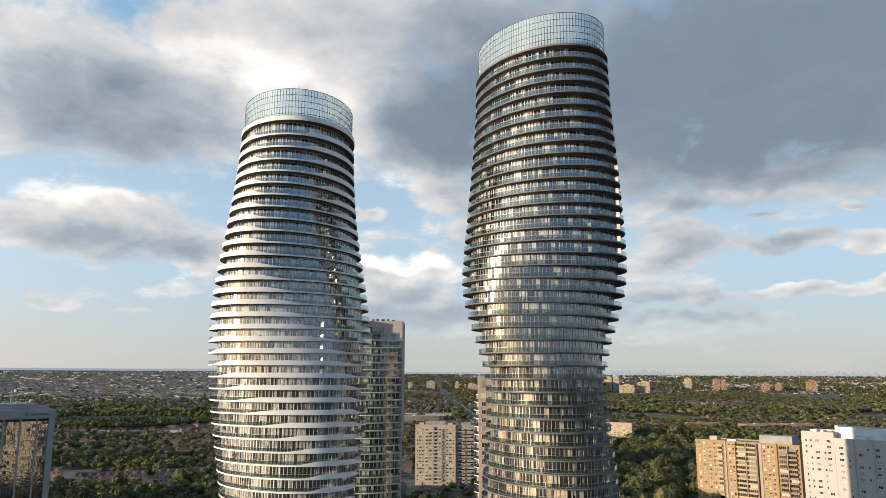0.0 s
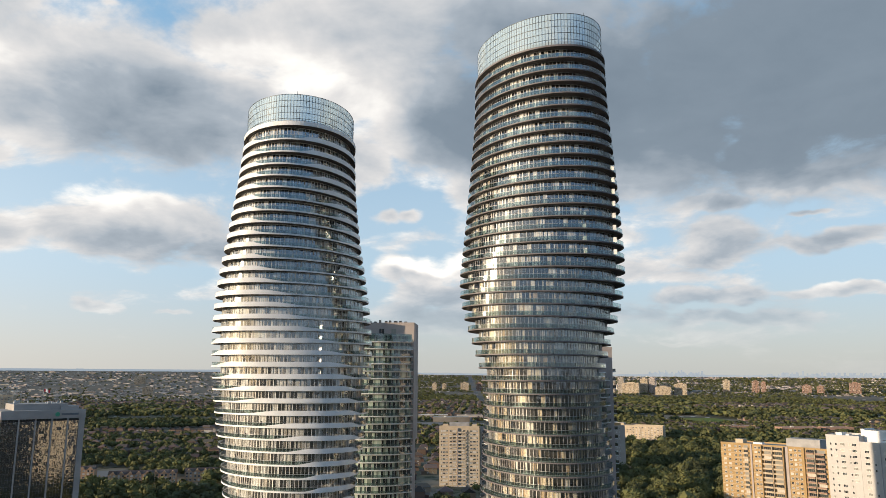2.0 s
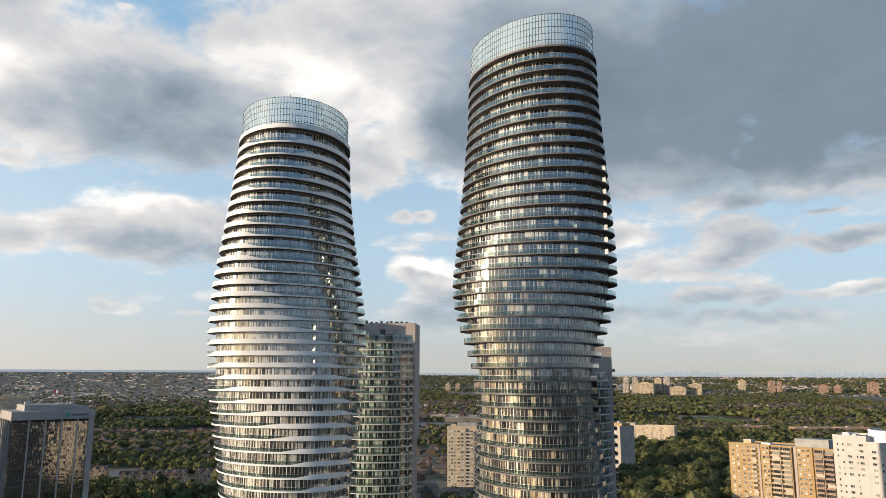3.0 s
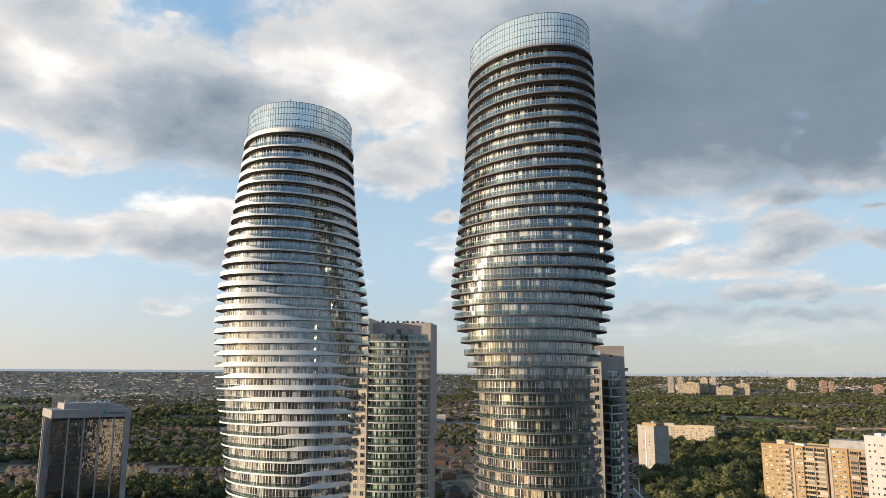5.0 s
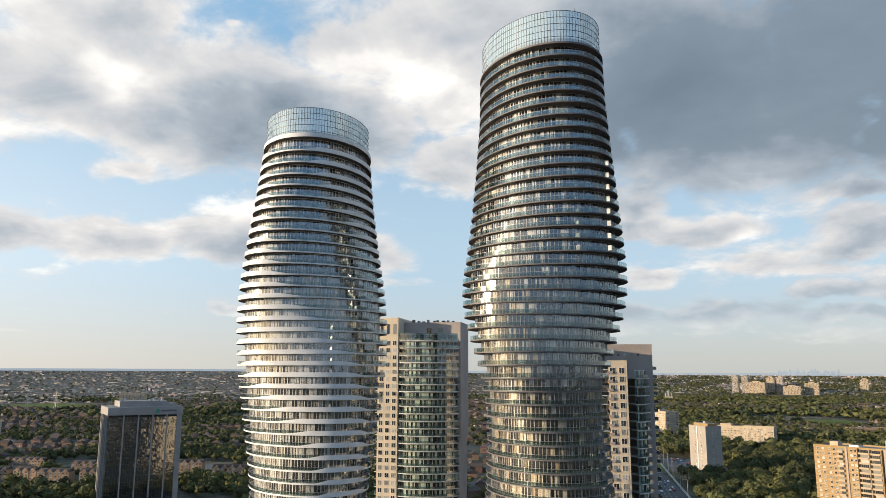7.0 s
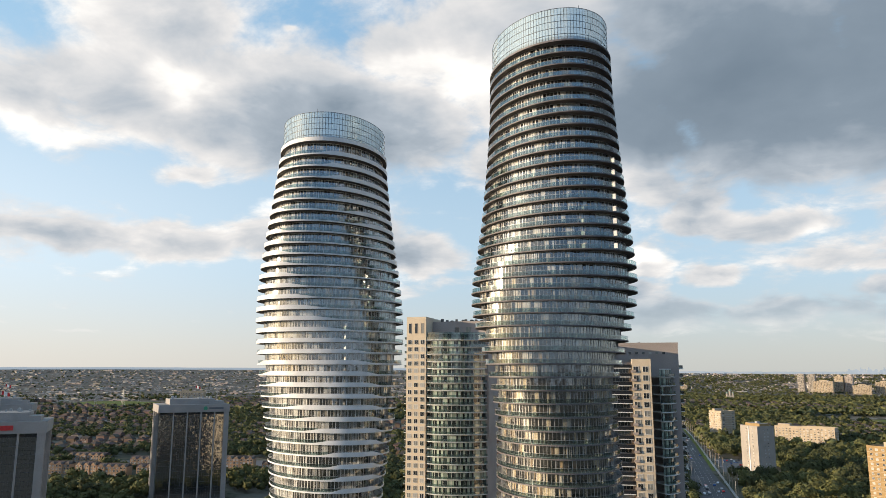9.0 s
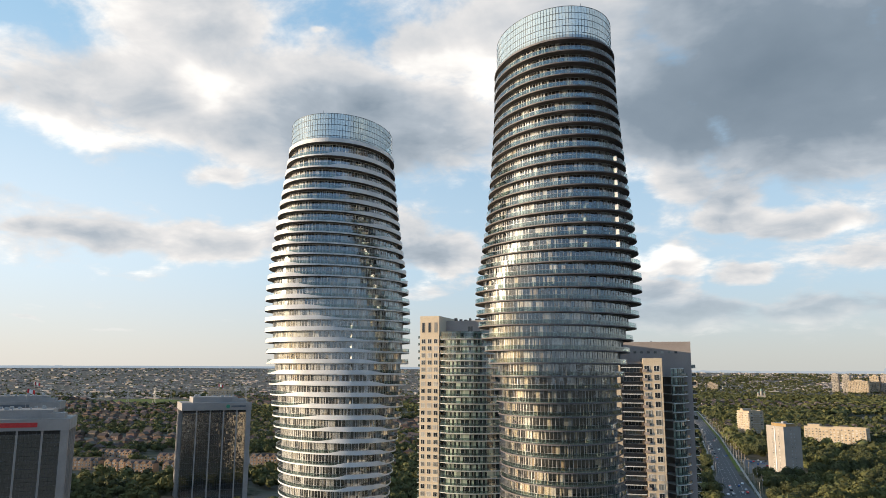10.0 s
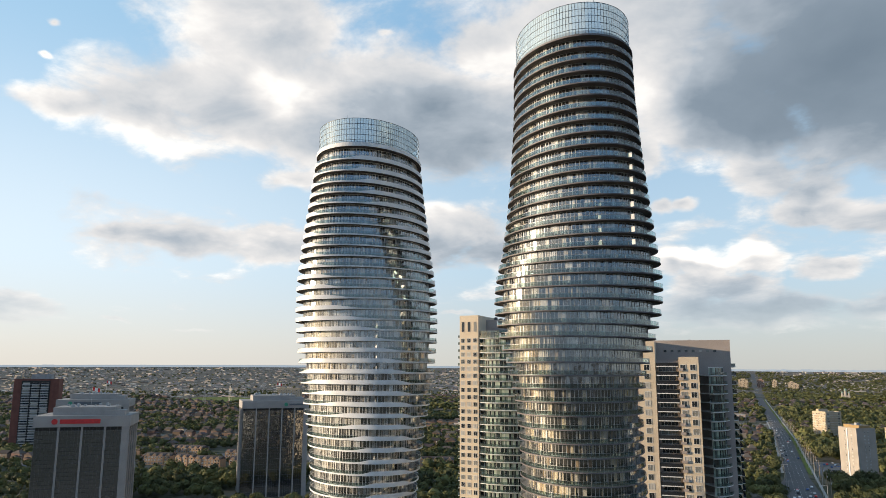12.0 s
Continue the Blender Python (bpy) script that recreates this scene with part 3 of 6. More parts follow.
def tower(name, label, cx, cy, a, b, twist, levels, slab_mat, solid_at, crown_high, crown_rows, seed, glints=()):
    """levels: undersides of the slabs from the roof down."""
    rng = random.Random(seed)
    t = thing(name, (cx, cy, 0), label, "skyscraper", "twisted towers")
    core = Build()
    for i, z in enumerate(levels):
        turn = twist(z)
        if i == 0:
            edge, nor = oval(a, b, turn, 120)
            bd = Build()
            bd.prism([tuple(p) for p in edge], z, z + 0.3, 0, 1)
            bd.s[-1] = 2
            slab = put("roof_slab", bd.mesh("roof_slab", [slab_mat, ROOFING, SOFFIT_SHADE]), t)
            bd = Build()
            ring(bd, edge + nor * 0.02, nor, [0.95 if slab_mat is CONCRETE_WHITE else 0.25] * 120, 0.2, z + 0.2)
            put("parapet", bd.mesh("parapet", slab_mat), slab)
            crown(t, rng, a, b, turn, z + 0.4, crown_high, crown_rows)
            rod = Build()
            rod.prism([(0.05 * math.cos(q * math.pi / 3), 0.05 * math.sin(q * math.pi / 3)) for q in range(6)], 0, 0.9)
            rm = rod.mesh("lightning_rod", ALU_DARK)
            e3, _ = oval(a - 1.0, b - 1.0, turn, 4)
            for p in e3:
                put("lightning_rod", rm, t, "", pose(p[0], p[1], z + 0.4 + crown_high))
            e2, _ = oval(a - 4, b - 4, turn, 48)
            bd = Build()
            bd.prism([tuple(p) for p in e2], z + 0.3, z + crown_high * 0.35, 0)
            put("plant_room", bd.mesh("plant_room", CONCRETE_GREY), t)
        else:
            storey(t, rng, a, b, turn, z, levels[i - 1] - z, slab_mat, lambda w, z=z: solid_at(w, z), 112)
        nxt = levels[i + 1] if i + 1 < len(levels) else 0.0
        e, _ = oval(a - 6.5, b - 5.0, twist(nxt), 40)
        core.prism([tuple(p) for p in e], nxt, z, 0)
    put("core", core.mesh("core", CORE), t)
    # pale panels added in columns, their brightness standing in for glints
    bd = Build()
    bd.box(-0.42, -0.03, 0.0, 0.42, 0.03, 1.95 if slab_mat is CONCRETE_WHITE else 1.25)
    sm = bd.mesh("balcony_screen", GLINT_WHITE)
    for x, y, lo, hi, turn in glints:
        for z in levels[1:]:
            if lo < z < hi and rng.random() < 0.92:
                put("balcony_screen", sm, t, "small pale panel standing in for a bright glint", pose(x - cx, y - cy, z + 0.24, 0, 0, turn))
    return t


def low_wall(w, z):
    """Solid parapet of the lower tower: two waves that wind down against the twist."""
    mid = radians(-88 - 1.66 * (z - 87))
    half = radians(30 + 0.33 * max(0.0, z - 60))
    off = abs((w - mid + math.pi / 2) % math.pi - math.pi / 2)
    k = min(1.0, max(0.0, (half + 0.18 - off) / 0.36))
    return 0.22 + 0.80 * k * k * (3 - 2 * k)


tall_levels = [166.5 - 3.03 * i for i in range(54)]
tower("tall_twisted_tower", "tall twisting oval tower with grey balcony slabs and blue glass", 26.34, 190.36, 21.38, 15.27, twist_tall, tall_levels, SLAB_DARK, lambda w, z: 0.10, 8.6, 5, 1, [(35.9, 175.9, 112, 140, -20), (43.4, 177.4, 112, 137, -12)])
low_levels = [149.5, 145.6, 142.3] + [148.07 - 3.004 * i for i in range(3, 48)]
tower("low_twisted_tower", "twisting oval tower with wavy white balcony parapets and blue glass", -40.85, 198.42, 21.46, 15.59, twist_low, low_levels, CONCRETE_WHITE, low_wall, 8.2, 5, 2, [(-30.7, 186.6, 60, 98, -28)])


# ---- neighbouring buildings ----
def window_glass(name, tint=(1.0, 1.0, 1.0)):
    """Far windows: dark rooms or pale blinds behind glossy panes, one tone to a window."""
    m = bpy.data.materials.new(name)
    m.use_nodes = True
    nt = m.node_tree
    b = nt.nodes["Principled BSDF"]
    info = nt.nodes.new("ShaderNodeObjectInfo")
    geo = nt.nodes.new("ShaderNodeNewGeometry")
    r = math_node(nt, "FRACT", math_node(nt, "ADD", info.outputs["Random"], geo.outputs["Random Per Island"]))
    cr = nt.nodes.new("ShaderNodeValToRGB")
    cr.color_ramp.interpolation = "CONSTANT"
    for i, (p, c) in enumerate(((0.0, (0.02, 0.025, 0.03)), (0.38, (0.06, 0.07, 0.072)), (0.6, (0.24, 0.24, 0.22)), (0.82, (0.48, 0.46, 0.42)))):
        e = cr.color_ramp.elements[i] if i < 2 else cr.color_ramp.elements.new(p)
        e.position, e.color = p, (c[0] * tint[0], c[1] * tint[1], c[2] * tint[2], 1)
    link(nt, r, cr.inputs[0])
    link(nt, cr.outputs[0], b.inputs["Base Color"])
    b.inputs["Roughness"].default_value, b.inputs["IOR"].default_value = 0.08, 1.7
    return m


WINDOW = window_glass("dark_window_glass")
GREEN_WINDOW = window_glass("green_window_glass", (0.80, 1.0, 0.92))
OFFICE = glazing("office_glass", (0.05, 0.055, 0.08), 0.22, 0.012, 0.5, (0.018, 0.022, 0.036), 0.10)
OFFICE_STONE = surface("office_concrete", (0.33, 0.31, 0.295), 0.85, (0.26, 0.245, 0.235), 0.1, 3.0, 0.1)
DARK_FRAME = surface("bronze_frame", (0.16, 0.16, 0.165), 0.5, None, 0.5, 6.0, 0.0, 0.3)
FRAME_PALE = surface("pale_frame", (0.66, 0.65, 0.62), 0.6, None, 0.5, 6.0, 0.0)
GREEN_GLASS = glazing("green_balcony_glass", (0.36, 0.48, 0.45), 0.14, 0.06, 0.18, (0.12, 0.18, 0.165))
DARK_RAIL = surface("dark_balcony_rail", (0.020, 0.024, 0.030), 0.6, None, 0.5, 6.0, 0.0, 0.0, 0.25, 0.0, 0.15)
TAUPE = surface("taupe_precast", (0.37, 0.32, 0.295), 0.85, (0.31, 0.27, 0.25), 0.12, 3.0, 0.1)
SIGN_RED = surface("red_sign", (0.55, 0.03, 0.03), 0.5, None, 1.0, 5.0, 0.0)
SIGN_GREEN = surface("green_sign", (0.05, 0.30, 0.18), 0.5, None, 1.0, 5.0, 0.0)
SIGN_GREY = surface("slate_sign", (0.12, 0.13, 0.15), 0.5, None, 1.0, 5.0, 0.0)


def window_mesh(w, h, split=2, frame=0.09, frame_mat=None):
    """A window that stands in its wall: frame, mullions and set-back panes in one piece; it faces -y, its foot at the origin."""
    xs = [-w / 2]
    for k in range(split):
        xs += [-w / 2 + w * k / split + (frame if k == 0 else 0.03), -w / 2 + w * (k + 1) / split - (frame if k == split - 1 else 0.03)]
    xs.append(w / 2)
    zs = [0, frame, h - frame, h]
    bd = Build()
    n = len(xs)
    bd.v = [(x, -0.10, z) for z in zs for x in xs]
    for r in range(3):
        for c in range(n - 1):
            q = (r * n + c, r * n + c + 1, (r + 1) * n + c + 1, (r + 1) * n + c)
            if r == 1 and c % 2 == 1:
                k = len(bd.v)
                bd.v += [(bd.v[i][0], -0.02, bd.v[i][2]) for i in q]
                for i in range(4):
                    bd.f.append((q[i], q[(i + 1) % 4], k + (i + 1) % 4, k + i))
                    bd.s.append(0)
                bd.f.append((k, k + 1, k + 2, k + 3))
                bd.s.append(1)
            else:
                bd.f.append(q)
                bd.s.append(0)
    rim = list(range(n)) + [r * n + n - 1 for r in (1, 2, 3)] + [3 * n + c for c in range(n - 2, -1, -1)] + [2 * n, n]
    k = len(bd.v)
    bd.v += [(bd.v[i][0], 0.05, bd.v[i][2]) for i in rim]
    for i in range(len(rim)):
        j = (i + 1) % len(rim)
        bd.f.append((rim[i], k + i, k + j, rim[j]))
        bd.s.append(0)
    return bd.mesh("window", [frame_mat or FRAME_PALE, WINDOW])


def balcony_mesh(w, d, slab_mat, rail_mat, high=1.05, thick=0.2):
    """A slab with a rail on three sides; it faces -y, its slab's foot at the origin."""
    bd = Build()
    bd.box(-w / 2, -d, 0, w / 2, 0.02, thick, 0)
    bd.box(-w / 2, -d, thick, w / 2, -d + 0.05, thick + high, 1)
    bd.box(-w / 2, -d + 0.05, thick, -w / 2 + 0.05, 0, thick + high, 1)
    bd.box(w / 2 - 0.05, -d + 0.05, thick, w / 2, 0, thick + high, 1)
    return bd.mesh("balcony", [slab_mat, rail_mat])


SIDES = {"front": 0, "right": 90, "back": 180, "left": 270}


class House:
    """A rectangular building whose front faces -y before it is turned; origin at the front left foot."""

    def __init__(self, name, label, category, at, turn, w, d, h, mat, group="", parapet=0.9):
        self.root = thing(name, (*at, 0) if len(at) == 2 else at, label, category, group, turn)
        self.w, self.d, self.h = w, d, h
        bd = Build()
        bd.box(0, 0, 0, w, d, h, 0, 1)
        self.wall = put("wall", bd.mesh("wall", [mat, ROOFING]), self.root)
        if parapet:
            bd = Build()
            t = 0.3
            bd.box(-0.04, -0.04, h - 0.05, w + 0.04, t, h + parapet, 0)
            bd.box(-0.04, d - t, h - 0.05, w + 0.04, d + 0.04, h + parapet, 0)
            bd.box(-0.04, t, h - 0.05, t, d - t, h + parapet, 0)
            bd.box(w - t, t, h - 0.05, w + 0.04, d - t, h + parapet, 0)
            put("parapet", bd.mesh("parapet", mat), self.root)

    def spot(self, side, u, z, out=0.0):
        """A pose on one of the faces, u metres along it as seen from outside."""
        if side == "front":
            return pose(u, -out, z)
        if side == "right":
            return pose(self.w + out, u, z, 0, 0, 90)
        if side == "left":
            return pose(-out, self.d - u, z, 0, 0, -90)
        return pose(self.w - u, self.d + out, z, 0, 0, 180)

    def rows(self, name, me, side, us, z0, step, count, skip=0.0, seed=0):
        rng = random.Random(seed)
        for k in range(count):
            for u in us:
                if rng.random() >= skip:
                    put(name, me, self.root, "", self.spot(side, u, z0 + k * step))

    def box(self, name, x0, y0, z0, x1, y1, z1, mat, label="", top=None):
        bd = Build()
        bd.box(x0, y0, z0, x1, y1, z1, 0, 1)
        return put(name, bd.mesh(name, [mat, top or ROOFING]), self.root, label)


def bow_front(root, centre, radius, a0, a1, n, z0, step, count, rail_mat, slab_mat, seed, wrap=1.3, pane=None):
    """A curved stack of balconies: slab, glass rail and window band for every storey."""
    rng = random.Random(seed)
    ang = [radians(a0 + (a1 - a0) * i / n) for i in range(n + 1)]
    out = [(centre[0] + radius * math.cos(a), centre[1] + radius * math.sin(a)) for a in ang]
    win = [(centre[0] + (radius - wrap) * math.cos(a), centre[1] + (radius - wrap) * math.sin(a)) for a in ang]
    back = (centre[0], centre[1])
    slab_b, rail_b, fr_b = Build(), Build(), Build()
    slab_b.prism(out + [back], 0, 0.26, 0)
    for i in range(n):
        p, q = out[i], out[i + 1]
        rail_b.quad([(*p, 0.22), (*q, 0.22), (*q, 1.25), (*p, 1.25)])
        p, q = win[i], win[i + 1]
        fr_b.quad([(*p, 0.22), (p[0] + (q[0] - p[0]) * 0.08, p[1] + (q[1] - p[1]) * 0.08, 0.22), (p[0] + (q[0] - p[0]) * 0.08, p[1] + (q[1] - p[1]) * 0.08, step), (*p, step)])
        fr_b.quad([(*p, step - 0.35), (*q, step - 0.35), (*q, step), (*p, step)])
    slab_m, rail_m, fr_m = slab_b.mesh("balcony_slab", slab_mat), rail_b.mesh("balustrade", rail_mat), fr_b.mesh("window_frame", FRAME_PALE)
    for k in range(count):
        z = z0 + k * step
        s = put("balcony_slab", slab_m, root, "", pose(0, 0, z))
        put("balustrade", rail_m, s).visible_shadow = False
        put("window_frame", fr_m, s, "", Matrix.Translation((centre[0] * -0.004, centre[1] * -0.004, 0)))
        wb = Build()
        for i in range(n):
            p, q = win[i], win[i + 1]
            mid = ((p[0] + q[0]) / 2, (p[1] + q[1]) / 2)
            for e, f in ((p, mid), (mid, q)):
                wb.quad([(*e, 0.22), (*f, 0.22), (*f, step - 0.3), (*e, step - 0.3)])
        put("window_band", wb.mesh("window_band", pane or WINDOW), s)


def condo_green():
    """Beige pier with punched windows beside a bow of green glass balconies."""
    h = House("green_glass_condo", "beige condominium tower with a bow of green glass balconies", "apartment tower", (-50.3, 292.2), 0, 8.5, 26, 108.2, BEIGE, "condominium towers")
    step = 2.93
    w = window_mesh(1.75, 1.9, 2, 0.12)
    h.rows("window", w, "front", (1.5, 4.25, 7.0), 0.9, step, 34)
    tall = window_mesh(1.2, 4.2, 1, 0.08, TAUPE)
    h.rows("louvre", tall, "front", (1.5, 4.25, 7.0), 102.2, step, 1)
    b = balcony_mesh(5.0, 1.4, CONCRETE_WHITE, GREEN_GLASS)
    h.rows("balcony", b, "left", (22.0,), 2.9, step, 34)
    bow_front(h.root, (15.5, 24.0), 24.6, -107, -45, 14, 2.6, step, 34, GREEN_GLASS, CONCRETE_WHITE, 3, 1.3, GREEN_WINDOW)
    h.box("plant_room", 8.6, 9, 60, 33.0, 27, 107.6, TAUPE, "grey rooftop plant room")
    h.box("shaft", 8.6, 8.8, 0, 32.2, 27, 60, TAUPE)
    bd = Build()
    ang = [radians(-106 + 60 * i / 14) for i in range(15)]
    for i in range(14):
        p, q = [(15.5 + 24.2 * math.cos(a), 24.0 + 24.2 * math.sin(a)) for a in ang[i:i + 2]]
        bd.quad([(*p, 100.6), (*q, 100.6), (*q, 102.6), (*p, 102.6)])
    put("roof_screen", bd.mesh("roof_screen", RAIL_GLASS), h.root, "pale green glass roof screen")
    tall2 = window_mesh(2.2, 3.6, 2, 0.08, TAUPE)
    for u in (19.5, 24.5):
        put("louvre", tall2, h.root, "", pose(u, 8.95, 101.5))
    for i in range(9):
        rng = random.Random(40 + i)
        x = 12 + i * 2.1
        put("roof_unit", box_mesh(rng.uniform(0.8, 1.6), 1.2, rng.uniform(0.6, 1.3), ALU_DARK), h.root, "", pose(x, 14 + rng.uniform(-2, 2), 107.6))


def box_mesh(w, d, h, mat, name="roof_unit"):
    bd = Build()
    bd.box(-w / 2, -d / 2, 0, w / 2, d / 2, h)
    bd.box(-w * 0.35, -d * 0.35, h, w * 0.35, d * 0.35, h * 1.12)
    return bd.mesh(name, mat)


def condo_beige():
    """Sunlit beige condo with a recess of dark balconies and a glass bow on its flank."""
    step = 2.93
    h = House("beige_condo", "beige condominium tower with dark recessed balconies", "apartment tower", (28.0, 268), 6, 30.0, 22, 95.6, TAUPE, "condominium towers")
    # front: pier, recess, pier
    h.box("pier", 0.5, -11.0, 0, 6.0, 0, 95.8, BEIGE)
    h.box("pier", 13.4, -11.0, 0, 19.6, 0, 90.6, BEIGE)
    h.box("recess", 6.0, -8.6, 0, 13.4, 0, 89.5, TAUPE)
    w, wb = window_mesh(1.9, 2.0, 2, 0.14), window_mesh(5.6, 2.2, 5, 0.10)
    for k in range(30):
        z = 1.2 + k * step
        for u in (3.2, 14.7, 17.8):
            put("window", w, h.root, "", pose(u, -11.0, z))
        put("window", wb, h.root, "", pose(9.7, -8.6, z - 0.3))
    b = balcony_mesh(6.9, 2.3, CONCRETE_WHITE, DARK_RAIL, 1.05, 0.3)
    for k in range(30):
        put("balcony", b, h.root, "", pose(9.7, -8.6, 2.4 + k * step))
    ledge = balcony_mesh(1.7, 0.5, TAUPE, TAUPE, 0.7)
    for k in range(30):
        put("ledge", ledge, h.root, "", pose(13.9, -11.0, 2.4 + k * step - 1.3))
    bow_front(h.root, (18.4, 0.5), 10.2, -62, 4, 8, 2.4, step, 29, RAIL_GLASS, CONCRETE_WHITE, 5, 1.2, GREEN_WINDOW)
    b2 = balcony_mesh(4.0, 1.4, CONCRETE_WHITE, RAIL_GLASS)
    h.rows("balcony", b2, "right", (3.0, 10.0, 16.5), 2.4, step, 30)
    h.rows("window", w, "right", (3.0, 10.0, 16.5), 3.4, step, 30)
    sq = window_mesh(1.1, 0.9, 1, 0.08, TAUPE)
    for i in range(8):
        put("louvre", sq, h.root, "", pose(9 + 2.3 * i, 0, 92.4))
    for i in range(10):
        rng = random.Random(70 + i)
        put("roof_unit", box_mesh(rng.uniform(0.6, 1.8), 1.0, rng.uniform(0.4, 1.2), ALUMINIUM), h.root, "", pose(7 + 1.7 * i, 6 + rng.uniform(-3, 6), 95.6))


def condo_grey():
    """Shaded condo behind the tall tower: taupe pier and a narrow glass bow."""
    step = 2.93
    h = House("grey_condo", "taupe condominium tower with punched windows and a glass bow", "apartment tower", (12.7, 276), 0, 15, 6.5, 84.4, TAUPE, "condominium towers")
    w = window_mesh(1.6, 1.8, 2)
    h.rows("window", w, "front", (1.9, 5.2, 9.0, 12.5), 1.0, step, 27)
    tall = window_mesh(1.4, 3.0, 1, 0.08, TAUPE)
    h.rows("louvre", tall, "front", (1.9, 5.2), 80.8, step, 1)
    bow_front(h.root, (3.6, 4.5), 5.2, 180, 242, 6, 2.4, step, 26, DARK_RAIL, CONCRETE_WHITE, 6, 0.9)


def slim_condo():
    h = House("slim_condo", "cream apartment tower behind the beige condominium", "apartment tower", (50.0, 342), 6, 5.6, 18, 66, CREAM, "condominium towers")
    b = balcony_mesh(4.0, 1.2, CONCRETE_WHITE, DARK_RAIL)
    h.rows("balcony", b, "right", (3.5, 10.0), 2.4, 2.9, 21)
    h.rows("window", window_mesh(1.5, 1.6), "right", (7.0, 14.0), 3.2, 2.9, 21)
    h.rows("window", window_mesh(1.5, 1.6), "front", (2.8,), 3.2, 2.9, 21)


def buff_slab():
    """Long buff-brick apartment slab: window bays, curved balconies and dark joints."""
    step = 2.72
    h = House("buff_apartment_slab", "long buff-brick apartment slab with rows of pale balconies", "apartment building", (163.5, 493.5), -44.4, 65.0, 20, 44.0, ORANGE, "apartment blocks")
    band = Build()
    band.box(0.0, -0.06, 0, 65.0, 0.0, 0.22)
    bm = band.mesh("band_course", CREAM)
    for k in range(1, 16):
        put("band_course", bm, h.root, "", pose(0, 0, k * step + 0.4))
    w1, w2 = window_mesh(1.5, 1.3, 2), window_mesh(2.4, 1.3, 3)
    h.rows("window", w1, "front", (9.6, 12.6, 22.6, 24.8, 44.0, 46.6, 49.2), 1.3, step, 16)
    w3 = window_mesh(4.6, 1.75, 4, 0.08, TAUPE)
    h.rows("window", window_mesh(2.6, 1.7, 2, 0.08, TAUPE), "front", (16.4,), 1.2, step, 16)
    h.rows("window", w3, "front", (30.0, 36.6, 55.2, 61.2), 1.2, step, 16)
    b = balcony_mesh(3.4, 1.3, CREAM, CREAM, 0.95)
    h.rows("balcony", b, "front", (16.4,), 0.4, step, 16)
    b = balcony_mesh(5.6, 1.7, CREAM, CREAM, 0.8)
    h.rows("balcony", b, "front", (30.0, 36.6), 0.4, step, 16)
    b = balcony_mesh(4.8, 1.7, CREAM, ROSE_BRICK, 0.8)
    h.rows("balcony", b, "front", (55.2, 61.2), 0.4, step, 16)
    for u in (2.6, 5.8):
        h.rows("window", w1, "front", (u,), 1.3, step, 16)
    for u in (26.6, 40.0):
        h.box("fin_wall", u - 0.2, -1.7, 0, u + 0.2, 0.0, 44.3, ORANGE)
    for u in (33.3, 58.2):
        h.box("fin_wall", u - 0.15, -1.7, 0, u + 0.15, 0.0, 44.0, CREAM)
    h.box("joint", 19.3, -0.5, 0, 20.3, 0.2, 44.6, TAUPE, "dark recessed brick joint")
    h.box("joint", 40.6, -0.3, 0, 42.4, 0.2, 44.6, TAUPE)
    h.box("pier", 50.6, -0.9, 0, 52.0, 0.2, 44.8, ORANGE)
    h.box("plant_room", 40.5, 3, 44, 60, 13, 49.4, CONCRETE_GREY, "pale panelled rooftop plant room")
    h.box("roof_hut", 8, 4, 44, 13, 9, 47.0, CREAM)
    h.box("roof_hut", 20, 3, 44, 25.5, 6.5, 45.7, CONCRETE_WHITE)
    h.rows("window", w1, "right", (4, 9, 15), 1.3, step, 16)
    h.rows("window", w1, "left", (4, 9, 15), 1.3, step, 16)


def white_slab():
    """White rendered apartment slab with small windows, stepping down along its front."""
    step = 2.75
    w1, w2 = window_mesh(0.9, 1.2, 1), window_mesh(2.0, 1.3, 3)
    h = House("white_apartment_building", "white rendered apartment building with small windows", "apartment building", (178.7, 378.3), -49, 15.5, 20, 57.5, WHITE_RENDER, "apartment blocks")
    h.rows("window", w1, "front", (2.2, 4.6, 11.0), 1.2, step, 20, 0.1, 4)
    h.rows("window", w2, "front", (7.6, 13.0), 1.2, step, 20, 0.15, 5)
    h.box("plant_room", 14.0, 6.0, 57.5, 15.4, 18, 61.5, CONCRETE_WHITE, "white rooftop plant room")
    h.box("roof_hut", 3.5, 3, 57.5, 6.4, 8, 59.4, CONCRETE_WHITE)
    h.box("roof_hut", 8.2, 3, 57.5, 9.6, 7, 58.9, CONCRETE_WHITE)
    at = Vector((178.7, 378.3)) + Vector((math.cos(radians(-49)), math.sin(radians(-49)))) * 15.55
    g = House("white_apartment_building", "lower white rendered apartment wing with paired windows", "apartment building", (at.x, at.y), -49, 34.0, 20, 55.0, WHITE_RENDER, "apartment blocks")
    g.rows("window", w2, "front", (3.0, 11.5, 19.0, 24.5, 30.0), 1.2, step, 19, 0.05, 6)
    g.rows("window", w1, "front", (6.5, 15.0), 1.2, step, 19, 0.3, 7)
    g.box("rib", 8.2, -0.5, 0, 9.0, 0.1, 55.4, WHITE_RENDER)
    g.box("rib", 16.6, -0.5, 0, 17.4, 0.1, 55.4, WHITE_RENDER)
    g.box("plant_room", 0.2, 5.0, 55.0, 28.0, 15, 61.0, CONCRETE_WHITE, "white rooftop plant room")
    g.box("roof_hut", 9.0, 1.0, 55.0, 14.0, 4.5, 57.0, CONCRETE_WHITE)
    g.rows("window", w1, "right", (5.0, 15.0), 1.2, step, 19)


